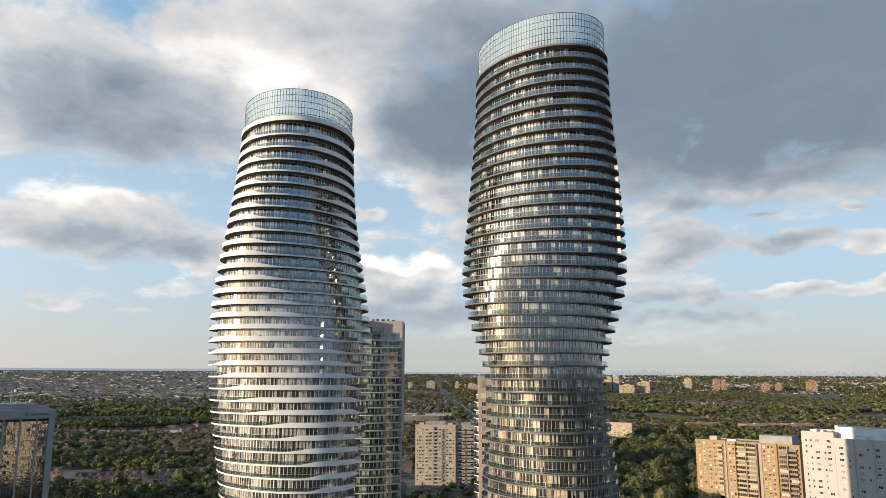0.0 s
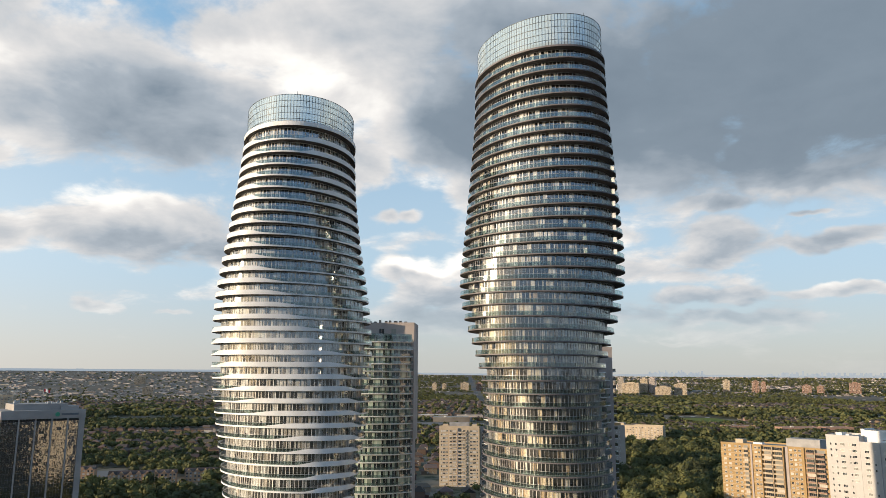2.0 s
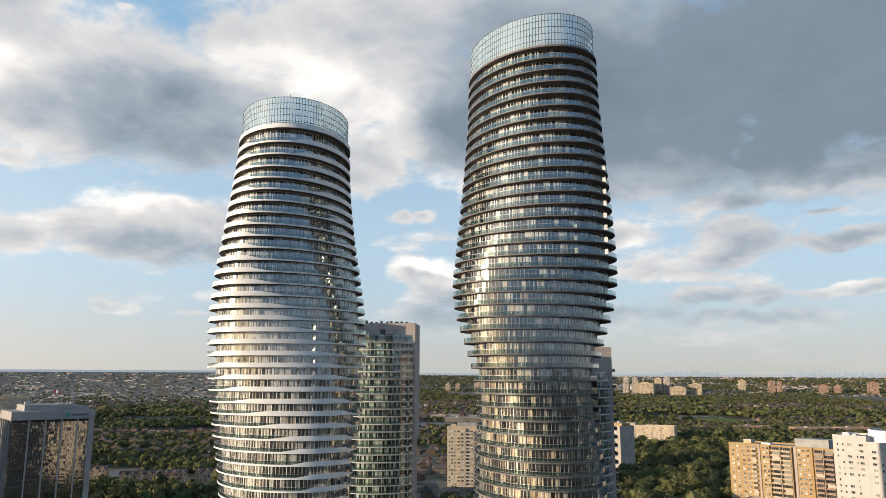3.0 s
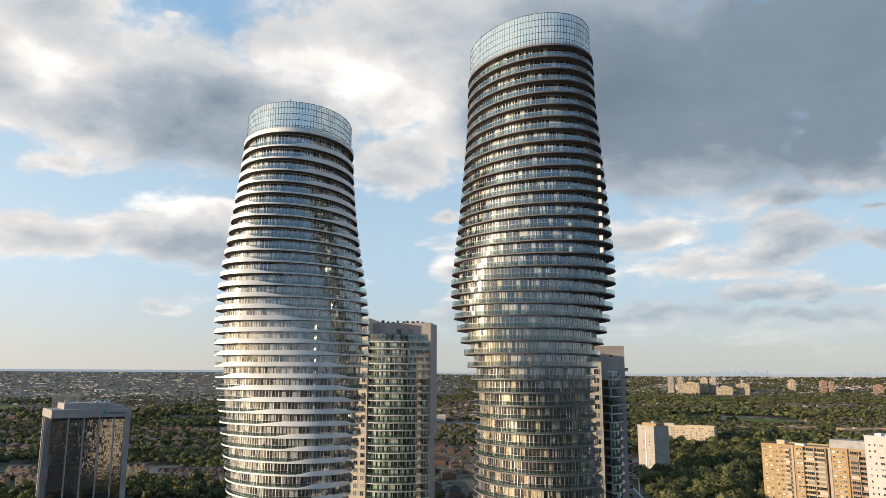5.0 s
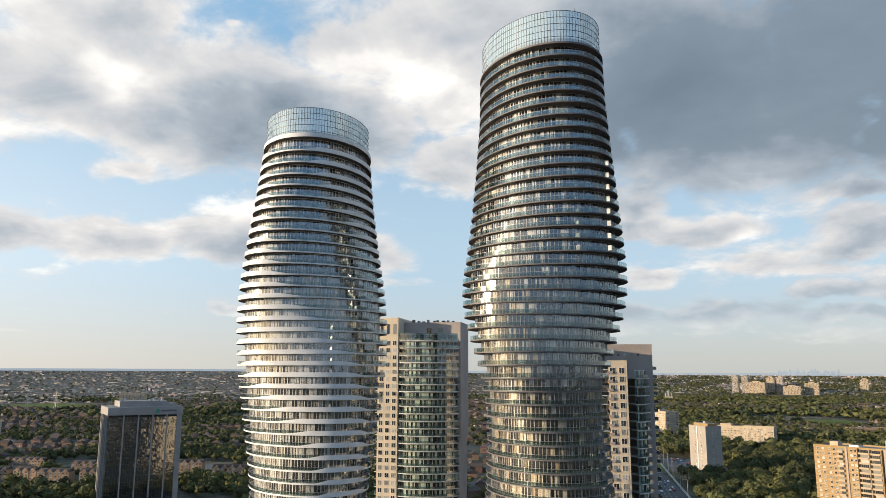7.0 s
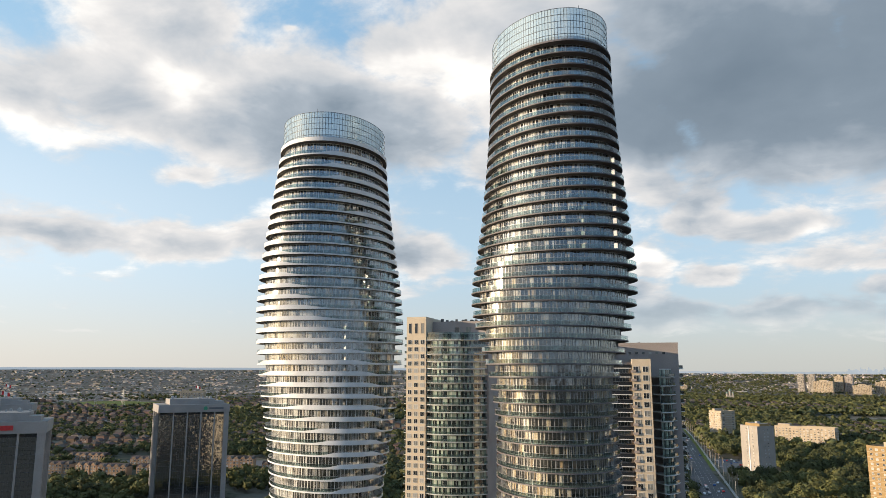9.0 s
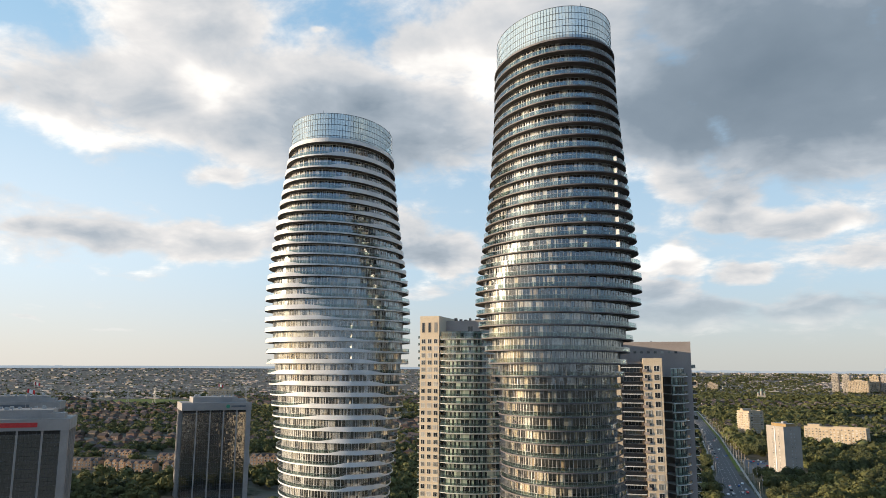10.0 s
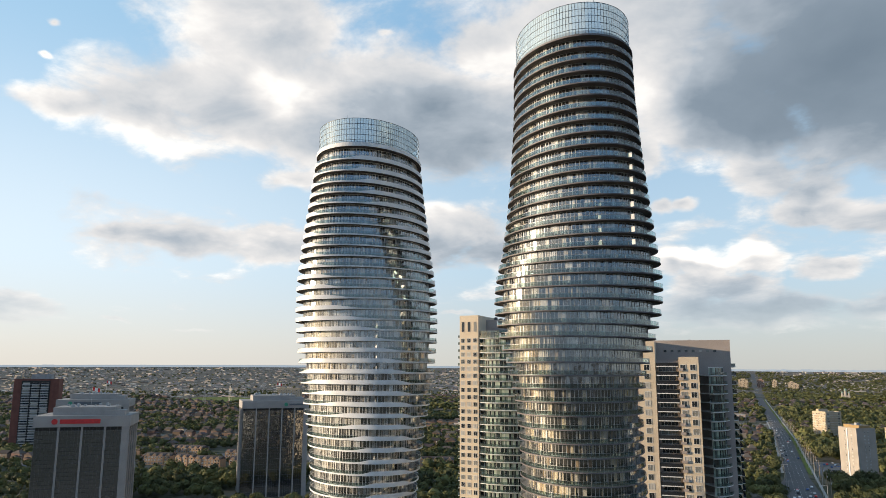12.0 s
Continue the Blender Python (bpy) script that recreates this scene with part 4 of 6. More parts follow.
def cream_block():
    """Seventeen-storey cream block with stacked balconies, and its darker twin wing."""
    step = 2.72
    h = House("cream_apartment_block", "cream brick apartment block with central balconies and a flat roof", "apartment building", (-24.3, 598.5), 0.5, 32, 8, 45.6, CREAM, "apartment blocks")
    w1, w2 = window_mesh(1.2, 1.3, 1), window_mesh(2.2, 1.4, 3)
    h.rows("window", w1, "front", (1.8, 6.2, 22.6, 30.2), 1.2, step, 16)
    h.rows("window", w2, "front", (3.9, 9.2, 12.0, 16.6, 19.6, 25.4, 28.0), 1.1, step, 16)
    b = balcony_mesh(6.2, 1.4, CONCRETE_WHITE, CREAM, 0.95)
    h.rows("balcony", b, "front", (11.0, 18.0), 0.3, step, 16)
    h.box("joint", 14.2, -1.2, 0, 14.9, 0.1, 45, TAUPE, "dark joint between the balcony stacks")
    h.box("plant_room", 8, 2, 45.6, 24, 7, 49.2, CONCRETE_GREY)
    h.box("roof_hut", 3, 2, 45.6, 7, 6, 48.0, CREAM)
    h.box("roof_hut", 26, 2, 45.6, 30, 6, 47.8, CREAM)
    g = House("pale_apartment_block", "pale apartment wing with dark balcony openings", "apartment building", (8.4, 601), 0.5, 15, 6, 45.0, WHITEWASH, "apartment blocks")
    g.rows("window", w2, "front", (2.5, 7.5, 12.5), 1.1, step, 16)
    b = balcony_mesh(5.2, 1.2, CONCRETE_WHITE, DARK_RAIL, 0.9)
    g.rows("balcony", b, "front", (4.0, 11.0), 0.3, step, 16)
    g.box("plant_room", 4, 1, 45, 12, 5, 48.0, CONCRETE_GREY)


def thin_tower():
    """Slim white point block with a blank grey flank."""
    step = 2.72
    h = House("white_point_block", "slim white apartment block with a blank grey flank", "apartment building", (112.5, 694), -62, 24, 15.5, 42.0, WHITEWASH, "apartment blocks")
    h.rows("window", window_mesh(1.3, 1.3), "front", (8.5, 17.0), 1.2, step, 15)
    h.rows("window", window_mesh(0.8, 1.1, 1), "right", (6.5, 9.5), 1.2, step, 15)
    h.box("rib", 11.6, -0.5, 0, 12.6, 0.1, 42.2, CONCRETE_WHITE)
    h.box("plant_room", 3, 3, 42, 23, 12, 45.0, ORANGE, "buff brick plant room")
    h.box("roof_hut", 14, 5, 45, 17, 8, 46.6, CONCRETE_GREY)


def garden_block(at, turn, w, d, h, mat, label, floors, bays, seed):
    """A long low block of flats: rows of windows and balconies."""
    step = (h - 1.0) / floors
    b = House("garden_apartment_block", label, "apartment building", at, turn, w, d, h, mat, "apartment blocks")
    pitch = w / bays
    b.rows("window", window_mesh(pitch * 0.45, 1.4), "front", [pitch * (i + 0.5) for i in range(bays)], 1.0, step, floors, 0.03, seed)
    b.rows("balcony", balcony_mesh(pitch * 0.8, 1.2, CONCRETE_WHITE, mat, 0.9), "front", [pitch * (i + 0.5) for i in range(0, bays, 3)], 0.3, step, floors)
    b.rows("balcony", balcony_mesh(d * 0.5, 1.2, CONCRETE_WHITE, mat, 0.9), "right", (d * 0.5,), 0.3, step, floors)
    b.rows("window", window_mesh(1.5, 1.4), "left", (d * 0.3, d * 0.7), 1.0, step, floors)
    if seed == 2:
        b.rows("balcony", balcony_mesh(w * 0.46, 1.5, CONCRETE_WHITE, mat, 0.8), "front", (w * 0.25, w * 0.75), 0.3, step, floors)
        b.rows("window", window_mesh(3.2, 1.5), "right", (d * 0.16, d * 0.84), 1.0, step, floors)
    b.box("plant_room", w * 0.05, d * 0.2, h, w * 0.25, d * 0.8, h + 3.2, mat)
    return b


def office(at, turn, w, d, h, bays, sign, label, seed, group="glass offices"):
    """Dark glass office tower with concrete ribs, a concrete crown and a rooftop sign."""
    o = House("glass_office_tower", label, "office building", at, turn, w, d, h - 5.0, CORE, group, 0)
    step = 3.65
    floors = int((h - 5.0) / step)
    # curtain wall: spandrel lines between rows of panes, on four sides
    for side, run in (("front", w), ("right", d), ("left", d)):
        n = max(6, int(run / 1.5))
        bd = Build()
        rng = random.Random(seed)
        for k in range(floors):
            for i in range(n):
                x0, x1 = run * i / n + 0.04, run * (i + 1) / n - 0.04
                for z0, z1 in ((0.06, 1.75), (1.83, 3.57)):
                    t = rng.gauss(0, 0.010)
                    u = rng.gauss(0, 0.010)
                    bd.quad([(x0, -0.08 + u, k * step + z0), (x1, -0.08 - u, k * step + z0), (x1, -0.08 - u + t, k * step + z1), (x0, -0.08 + u + t, k * step + z1)])
        put("curtain_wall", bd.mesh("curtain_wall", OFFICE), o.root, "dark reflecting curtain wall", o.spot(side, 0, 0), "stuff")
        fr = Build()
        for k in range(floors + 1):
            fr.box(0, -0.10, k * step - 0.035, run, 0.0, k * step + 0.035)
        for i in range(n + 1):
            fr.box(run * i / n - 0.018, -0.10, 0, run * i / n + 0.018, 0.0, h - 5.0)
        put("curtain_frame", fr.mesh("curtain_frame", DARK_FRAME), o.root, "", o.spot(side, 0, 0))
    rib = Build()
    rib.box(-0.42, -0.55, 0, 0.42, 0.0, h - 5.0)
    rm = rib.mesh("rib", OFFICE_STONE)
    for side, run, m in (("front", w, bays), ("right", d, bays), ("left", d, bays)):
        for i in range(1, m):
            put("rib", rm, o.root, "", o.spot(side, run * i / m, 0))
    pier = Build()
    pier.box(-1.6, -0.8, 0, 1.6, 1.2, h - 5.0)
    pm = pier.mesh("corner_pier", OFFICE_STONE)
    for x, y in ((w - 1.0, 0.0), (1.0, d - 1.2), (w - 1.0, d - 1.2)):
        put("corner_pier", pm, o.root, "", pose(x, y, 0))
    o.box("crown", -0.9, -1.0, h - 5.0, w + 0.9, d + 1.0, h, OFFICE_STONE, "grey concrete crown band")
    o.box("plant_room", w * 0.15, d * 0.15, h, w * 0.82, d * 0.85, h + 3.6, OFFICE_STONE)
    o.box("plant_room", w * 0.72, d * 0.1, h, w * 0.95, d * 0.5, h + 2.2, OFFICE_STONE)
    rng = random.Random(seed + 5)
    for i in range(12):
        put("roof_unit", box_mesh(rng.uniform(0.5, 2.4), 1.2, rng.uniform(0.5, 1.5), ALUMINIUM), o.root, "", pose(w * rng.uniform(0.2, 0.8), d * rng.uniform(0.2, 0.8), h + 3.6))
    # sign: a round mark and bars for its letters
    mat, x, n, tall = sign
    bd = Build()
    bd.prism([(x + 1.3 * math.cos(t), h - 2.5 + 1.3 * math.sin(t)) for t in [i * math.pi / 8 for i in range(16)]], 0, 0.2)
    bd.v = [(a, -1.05 - c, b) for a, b, c in bd.v]
    put("sign_mark", bd.mesh("sign_mark", mat), o.root, "round sign mark")
    bar = Build()
    bar.box(0, -1.25, h - 2.5 - tall / 2, n, -1.02, h - 2.5 + tall / 2)
    put("sign_bar", bar.mesh("sign_bar", SIGN_GREY if mat is SIGN_GREEN else mat), o.root, "unreadable sign lettering", pose(x + 2.2, 0, 0))
    return o


def flag(at, high, turn):
    """Red and white flag on a thin roof mast."""
    t = thing("flag_pole", at, "red and white flag on a thin mast", "flag", "roof flags", turn)
    bd = Build()
    bd.prism([(0.07 * math.cos(a * math.pi / 4), 0.07 * math.sin(a * math.pi / 4)) for a in range(8)], 0, high)
    put("mast", bd.mesh("mast", ALUMINIUM), t)
    for k, (x0, x1, mat) in enumerate(((0.1, 1.0, SIGN_RED), (1.0, 2.6, CONCRETE_WHITE), (2.6, 3.5, SIGN_RED))):
        bd = Build()
        n = 4
        for i in range(n):
            u0, u1 = x0 + (x1 - x0) * i / n, x0 + (x1 - x0) * (i + 1) / n
            f = lambda u: (u, 0.22 * math.sin(u * 2.2), -0.28 * u)
            a, b = f(u0), f(u1)
            bd.quad([(a[0], a[1], high - 1.9 + a[2]), (b[0], b[1], high - 1.9 + b[2]), (b[0], b[1], high - 0.1 + b[2]), (a[0], a[1], high - 0.1 + a[2])])
        put("cloth", bd.mesh("cloth", mat), t)


def red_tower():
    """Red-brick apartment tower with a glazed middle and blank brick flanks."""
    step = 2.75
    h = House("red_brick_tower", "red-brick apartment tower with a pale balcony middle", "apartment building", (-703, 558), 38, 46, 18, 75, REDBRICK, "apartment blocks")
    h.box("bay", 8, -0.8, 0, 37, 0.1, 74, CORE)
    b = balcony_mesh(8.0, 1.4, CONCRETE_WHITE, ALUMINIUM, 0.9)
    w = window_mesh(7.0, 1.9, 5, 0.08, TAUPE)
    for k in range(26):
        for u in (13.0, 22.5, 32.0):
            put("window", w, h.root, "", pose(u, -0.8, 1.2 + k * step))
            put("balcony", b, h.root, "", pose(u, -0.8, 0.2 + k * step))
    h.box("plant_room", 16, 4, 75, 36, 15, 81, CONCRETE_GREY)
    h.rows("balcony", balcony_mesh(10.0, 1.4, CONCRETE_WHITE, CREAM, 0.9), "left", (9.0,), 0.2, step, 26)


condo_green()
condo_beige()
condo_grey()
slim_condo()
buff_slab()
white_slab()
cream_block()
thin_tower()
garden_block((176, 985), -24, 66, 16, 24.0, CREAM, "cream apartment block among trees", 8, 17, 1)
garden_block((107, 1079), -50, 22, 24, 36.4, CREAM, "cream apartment block with stacked balconies", 12, 8, 2)
office((-235.3, 236.9), 40, 39, 30, 65.0, 4, (SIGN_RED, 8.0, 17.0, 2.0), "dark glass office tower with concrete ribs and a red sign", 11)
office((-267.5, 418.5), 43, 44, 38, 64.8, 5, (SIGN_GREEN, 29.0, 9.5, 1.2), "dark glass office tower with concrete crown and green sign mark", 12)
office((-370.7, 353.7), 40, 44, 30, 66.0, 5, (SIGN_GREEN, 8.0, 17.0, 1.8), "glass office tower with pale concrete crown and green sign", 13)
flag((-262, 448, 68.4), 9.0, 20)
flag((-240, 270, 68.6), 9.0, 30)
flag((-368, 390, 69.6), 9.0, 25)
red_tower()
garden_block((-752, 1100), 20, 40, 16, 54, CREAM, "cream apartment tower far behind the offices", 16, 9, 6)


# ---- roads and open ground ----
def road_x(y):
    return 80.0 - 0.024 * (y - 700.0) if y < 1100 else 70.4 - 0.041 * (y - 1100.0)


PAINT = surface("road_paint", (0.62, 0.62, 0.60), 0.7, None, 0.2, 4.0, 0.0)
PATH_CONCRETE = surface("pavement_concrete", (0.36, 0.35, 0.33), 0.9, None, 0.1, 2.0, 0.1)
LAWN = surface("mown_grass", (0.12, 0.15, 0.04), 0.95, (0.15, 0.15, 0.055), 0.02, 0.3, 0.1, 0.0, 0.25, 0.0, 0.05)
LOT = surface("car_park_asphalt", (0.11, 0.11, 0.115), 0.9, (0.08, 0.08, 0.085), 0.03, 0.8, 0.1)
METAL_POLE = surface("galvanised_pole", (0.45, 0.44, 0.42), 0.5, None, 0.5, 5.0, 0.0, 0.5)


def ground_strip(name, label, offset, width, lift, y0, y1, mat, thick=0.2, flare=0):
    """A strip beside the avenue's axis that follows the lie of the land."""
    ys = np.concatenate([np.linspace(y0, 800, 24), np.linspace(850, y1, 50)])
    v, f = [], []
    for y in ys:
        x = road_x(y) + offset
        z = rise(x, y) + lift
        # turning lanes open out at the near crossing
        more = 10.0 * min(1.0, max(0.0, (700.0 - y) / 90.0)) if flare else 0.0
        x0 = x - width / 2 - more * (flare != 2)
        x1 = x + width / 2 + 0.3 * more - more * (flare == 2) * 1.3
        v += [(x0 - more * (flare == 2), y, z), (x1, y, z), (x1, y, z - thick), (x0 - more * (flare == 2), y, z - thick)]
    for i in range(len(ys) - 1):
        a, b = 4 * i, 4 * i + 4
        f += [(a, a + 1, b + 1, b), (a + 1, a + 2, b + 2, b + 1), (a + 3, a, b, b + 3)]
    return put(name, mesh(name, v, f, mat), None, label, None, "structure")


ground_strip("road", "wide dark asphalt avenue running to the horizon", 0, 17.5, 0.25, 330, 4600, ASPHALT, 0.2, 1)
ground_strip("pavement_1", "concrete pavement beside the avenue", -10.6, 2.0, 0.40, 720, 2600, PATH_CONCRETE)
ground_strip("pavement_2", "concrete pavement beside the avenue", 14.0, 1.8, 0.40, 330, 2600, PATH_CONCRETE)
ground_strip("verge_1", "grass verge beside the avenue", 11.4, 3.2, 0.30, 720, 2600, LAWN)
for k, off in enumerate((-5.2, -1.75, 1.75, 5.2)):
    bd = Build()
    for y in range(420, 1500, 12):
        x = road_x(y) + off
        bd.box(x - 0.09, y, 0.24, x + 0.09, y + 4.5, 0.262)
    put("trim_lane_%d" % k, bd.mesh("lane_marks", PAINT), None, "white dashed lane marking", None, "structure")


def sheet(name, label, pts, mat, lift=0.12):
    bd = Build()
    bd.prism(pts, 0.0, lift)
    return put(name, bd.mesh(name, mat), None, label, None, "structure")


sheet("ground_lot_1", "asphalt car park beside the white point block", [(99, 715), (128, 715), (130, 822), (96, 826)], LOT)
sheet("ground_field_1", "green playing field among the houses", [(-720, 1350), (-470, 1350), (-460, 1450), (-730, 1470)], LAWN)
sheet("ground_field_2", "open green parkland", [(-1550, 1640), (-1250, 1600), (-1300, 1850), (-1700, 2000)], LAWN)
sheet("ground_field_3", "green lawn among trees", [(430, 1480), (510, 1475), (500, 1610), (425, 1615)], LAWN)
sheet("ground_lot_2", "pale car park by the flat commercial roofs", [(-150, 1290), (22, 1290), (18, 1400), (-160, 1410)], LOT)
sheet("ground_lot_3", "car park behind the townhouses", [(-470, 575), (-290, 640), (-300, 680), (-490, 620)], LOT)
sheet("ground_lot_4", "asphalt street by the offices", [(-700, 470), (-420, 470), (-420, 484), (-700, 484)], LOT)


def street_lamp(at, high, side):
    t = thing("street_lamp", at, "tall pale street lamp beside the avenue", "street lamp", "avenue lamps")
    bd = Build()
    bd.prism([(0.16 * math.cos(a * math.pi / 3), 0.16 * math.sin(a * math.pi / 3)) for a in range(6)], 0, high)
    put("pole", bd.mesh("pole", METAL_POLE), t)
    bd = Build()
    bd.box(0 if side > 0 else -2.6, -0.06, high - 0.1, 2.6 if side > 0 else 0, 0.06, high + 0.05)
    put("arm", bd.mesh("arm", METAL_POLE), t)
    bd = Build()
    bd.box(2.2 if side > 0 else -3.2, -0.2, high - 0.2, 3.2 if side > 0 else -2.2, 0.2, high)
    put("lantern", bd.mesh("lantern", ALUMINIUM), t)
    return t


lamp = street_lamp((road_x(560) + 12.4, 560, 0), 13.0, -1)
for i in range(1, 22):
    y = 560 + 42 * i
    copy_thing(lamp, pose(road_x(y) + 12.4, y, 0))
lamp = street_lamp((road_x(580) - 10.2, 580, 0), 12.0, 1)
for i in range(1, 18):
    y = 580 + 50 * i
    copy_thing(lamp, pose(road_x(y) - 10.2, y, 0))


def utility_pole(at):
    t = thing("utility_pole", at, "wooden utility pole with crossarm beside the avenue", "utility pole", "utility poles")
    bd = Build()
    bd.prism([(0.2 * math.cos(a * math.pi / 3), 0.2 * math.sin(a * math.pi / 3)) for a in range(6)], 0, 15.0)
    put("pole", bd.mesh("pole", POLE_WOOD), t)
    bd = Build()
    bd.box(-1.5, -0.08, 13.6, 1.5, 0.08, 13.8)
    put("crossarm", bd.mesh("crossarm", POLE_WOOD), t)
    bd = Build()
    bd.box(0.22, -0.25, 10.6, 0.75, 0.25, 11.7)
    put("transformer", bd.mesh("transformer", ALUMINIUM), t)
    return t


POLE_WOOD = surface("weathered_pole", (0.24, 0.19, 0.14), 0.9, None, 0.5, 5.0, 0.0)
pole = utility_pole((road_x(585) + 16.4, 585, 0))
for i in range(1, 20):
    y = 585 + 36 * i
    copy_thing(pole, pose(road_x(y) + 16.4, y, 0))


def pylon(at):
    """Slim pale power pylon: four leaning legs, rungs and three arms."""
    t = thing("power_pylon", at, "slim pale steel power pylon in open grass", "pylon", "power pylons")
    bd = Build()
    for sx, sy in ((-1, -1), (1, -1), (1, 1), (-1, 1)):
        n = len(bd.v)
        bd.box(-0.22, -0.22, 0, 0.22, 0.22, 44)
        bd.v[n:] = [(x + sx * (3.0 if z < 1 else 0.5), y + sy * (3.0 if z < 1 else 0.5), z) for x, y, z in bd.v[n:]]
    put("leg", bd.mesh("leg", METAL_POLE), t)
    for z in (26, 33, 40):
        arm = Build()
        arm.box(-5.5, -0.25, z, 5.5, 0.25, z + 0.6)
        put("arm", arm.mesh("arm", METAL_POLE), t)
    return t


tower_line = pylon((-1349, 1672, 0))
for x, y in ((-1610, 2153), (-1480, 1900), (-1240, 1450), (-1640, 2500), (-1130, 1780), (-1220, 2080), (-900, 1900)):
    copy_thing(tower_line, pose(x, y, rise(x, y), 0, 0, 20))


def car(at, turn, mat, label):
    t = thing("car", at, label, "car", "cars on the avenue", turn)
    bd = Build()
    bd.prism([(-2.2, 0.35), (2.2, 0.35), (2.25, 0.8), (1.1, 0.95), (0.6, 1.42), (-1.3, 1.45), (-2.1, 0.95), (-2.25, 0.75)], -0.88, 0.88)
    bd.v = [(c, a, b) for a, b, c in bd.v]
    put("body", bd.mesh("body", mat), t)
    bd = Build()
    bd.prism([(1.05, 0.97), (0.62, 1.38), (-1.28, 1.40), (-1.95, 0.97)], -0.9, 0.9)
    bd.v = [(c, a, b) for a, b, c in bd.v]
    put("side_windows", bd.mesh("side_windows", WINDOW), t)
    wh = Build()
    wh.prism([(0.33 * math.cos(a * math.pi / 5), 0.33 * math.sin(a * math.pi / 5)) for a in range(10)], -0.1, 0.1)
    wh.v = [(c, a, b) for a, b, c in wh.v]
    wm = wh.mesh("wheel", ALU_DARK)
    for x in (-0.82, 0.82):
        for y in (-1.35, 1.35):
            put("wheel", wm, t, "", pose(x, y, 0.33))
    return t


CAR_PAINTS = [surface("car_paint_" + n, c, 0.25, None, 1.0, 5.0, 0.0, 0.2) for n, c in (("white", (0.7, 0.7, 0.7)), ("silver", (0.4, 0.41, 0.42)), ("black", (0.03, 0.03, 0.035)), ("red", (0.45, 0.03, 0.03)), ("blue", (0.05, 0.10, 0.25)))]
rng = random.Random(21)
for k, (colour, label) in enumerate((("white", "white car"), ("silver", "silver car"), ("black", "black car"), ("red", "red car"), ("blue", "dark blue car"))):
    first = None
    for i in range(8 if k < 3 else 4):
        y = rng.choice((rng.uniform(575, 640), rng.uniform(800, 1050), rng.uniform(900, 1600)))
        lane = rng.choice((-7.0, -3.5, -3.5, 3.5, 7.0))
        m = (road_x(y) + lane, y, 0.25)
        turn = 2.4 if lane > 0 else 182.4
        if first is None:
            first = car(m, turn, CAR_PAINTS[k], label + " on the wide avenue")
        else:
            copy_thing(first, pose(*m, 0, 0, turn))
    lot = rng.choice((0, 1))
    for i in range(3):
        copy_thing(first, pose(rng.uniform(103, 126), rng.uniform(722, 815), 0.13, 0, 0, rng.choice((0, 90))))


# ---- houses ----
ROOF_TILE = surface("brown_shingles", (0.078, 0.052, 0.042), 0.9, (0.062, 0.054, 0.05), 0.3, 3.0, 0.2, 0.0, 0.25, 0.7)
HOUSE_BRICK = surface("house_brick", (0.15, 0.092, 0.066), 0.9, (0.21, 0.16, 0.125), 0.05, 4.0, 0.1, 0.0, 0.25, 0.4)
PALE_ROOF = surface("pale_flat_roof", (0.50, 0.47, 0.44), 0.9, (0.22, 0.19, 0.17), 0.01, 0.3, 0.0, 0.0, 0.25, 0.6)
PALE_WALL = surface("pale_panel_wall", (0.44, 0.39, 0.34), 0.85, (0.22, 0.18, 0.15), 0.02, 0.5, 0.0, 0.0, 0.25, 0.6)


def gable(bd, w, d, h, ridge, hip, slot=0, eave=0.4):
    """Pitched roof over a w by d plan with its ridge along x; hip: how far the ridge ends pull in."""
    x, y = w / 2 + eave, d / 2 + eave
    k = len(bd.v)
    bd.v += [(-x, -y, h), (x, -y, h), (x, y, h), (-x, y, h), (-x + hip, 0, h + ridge), (x - hip, 0, h + ridge)]
    for q in ((0, 1, 5, 4), (2, 3, 4, 5), (1, 2, 5), (3, 0, 4), (3, 2, 1, 0)):
        bd.f.append(tuple(k + i for i in q))
        bd.s.append(slot)


def house_parts(w, d, h, ridge, hip):
    wall, roof, chim = Build(), Build(), Build()
    wall.box(-w / 2, -d / 2, 0, w / 2, d / 2, h + 0.02)
    wall.box(-w / 2 - 3.0, -d / 2 - 1.0, 0, -w / 2, d / 4, h * 0.55)
    gable(roof, w, d, h, ridge, hip)
    k = Build()
    gable(k, 4.0, d * 0.75, h * 0.55, 1.2, 0.5)
    roof.f += [tuple(len(roof.v) + i for i in f) for f in k.f]
    roof.v += [(x - w / 2 - 1.5, y - d * 0.15, z) for x, y, z in k.v]
    roof.s += k.s
    chim.box(w * 0.2, -0.4, h, w * 0.2 + 0.8, 0.4, h + ridge + 0.6)
    win = window_mesh(1.4, 1.2)
    return wall.mesh("wall", HOUSE_BRICK), roof.mesh("roof", ROOF_TILE), chim.mesh("chimney", HOUSE_BRICK), win


HOUSE_KINDS = [house_parts(9, 10, 5.6, 2.6, 3.0), house_parts(11, 9, 5.4, 2.9, 0.4), house_parts(8, 11, 6.0, 3.2, 3.6), house_parts(13, 9, 3.6, 2.6, 3.0)]


def detached_house(at, turn, kind):
    t = thing("house", at, "brick suburban house with brown shingle roof among trees", "house", "suburban houses", turn)
    wall, roof, chim, win = HOUSE_KINDS[kind]
    body = put("wall", wall, t)
    put("roof", roof, t)
    if kind in (0, 2):
        put("chimney", chim, t)
    xs = [v.co.x for v in wall.vertices]
    d = min(v.co.y for v in wall.vertices if v.co.x > max(xs) - 0.1)
    for x in (-2.4, 2.0):
        put("window", win, body, "", pose(x, d, 1.0))
        if kind != 3:
            put("window", win, body, "", pose(x, d, 3.7))
    return t


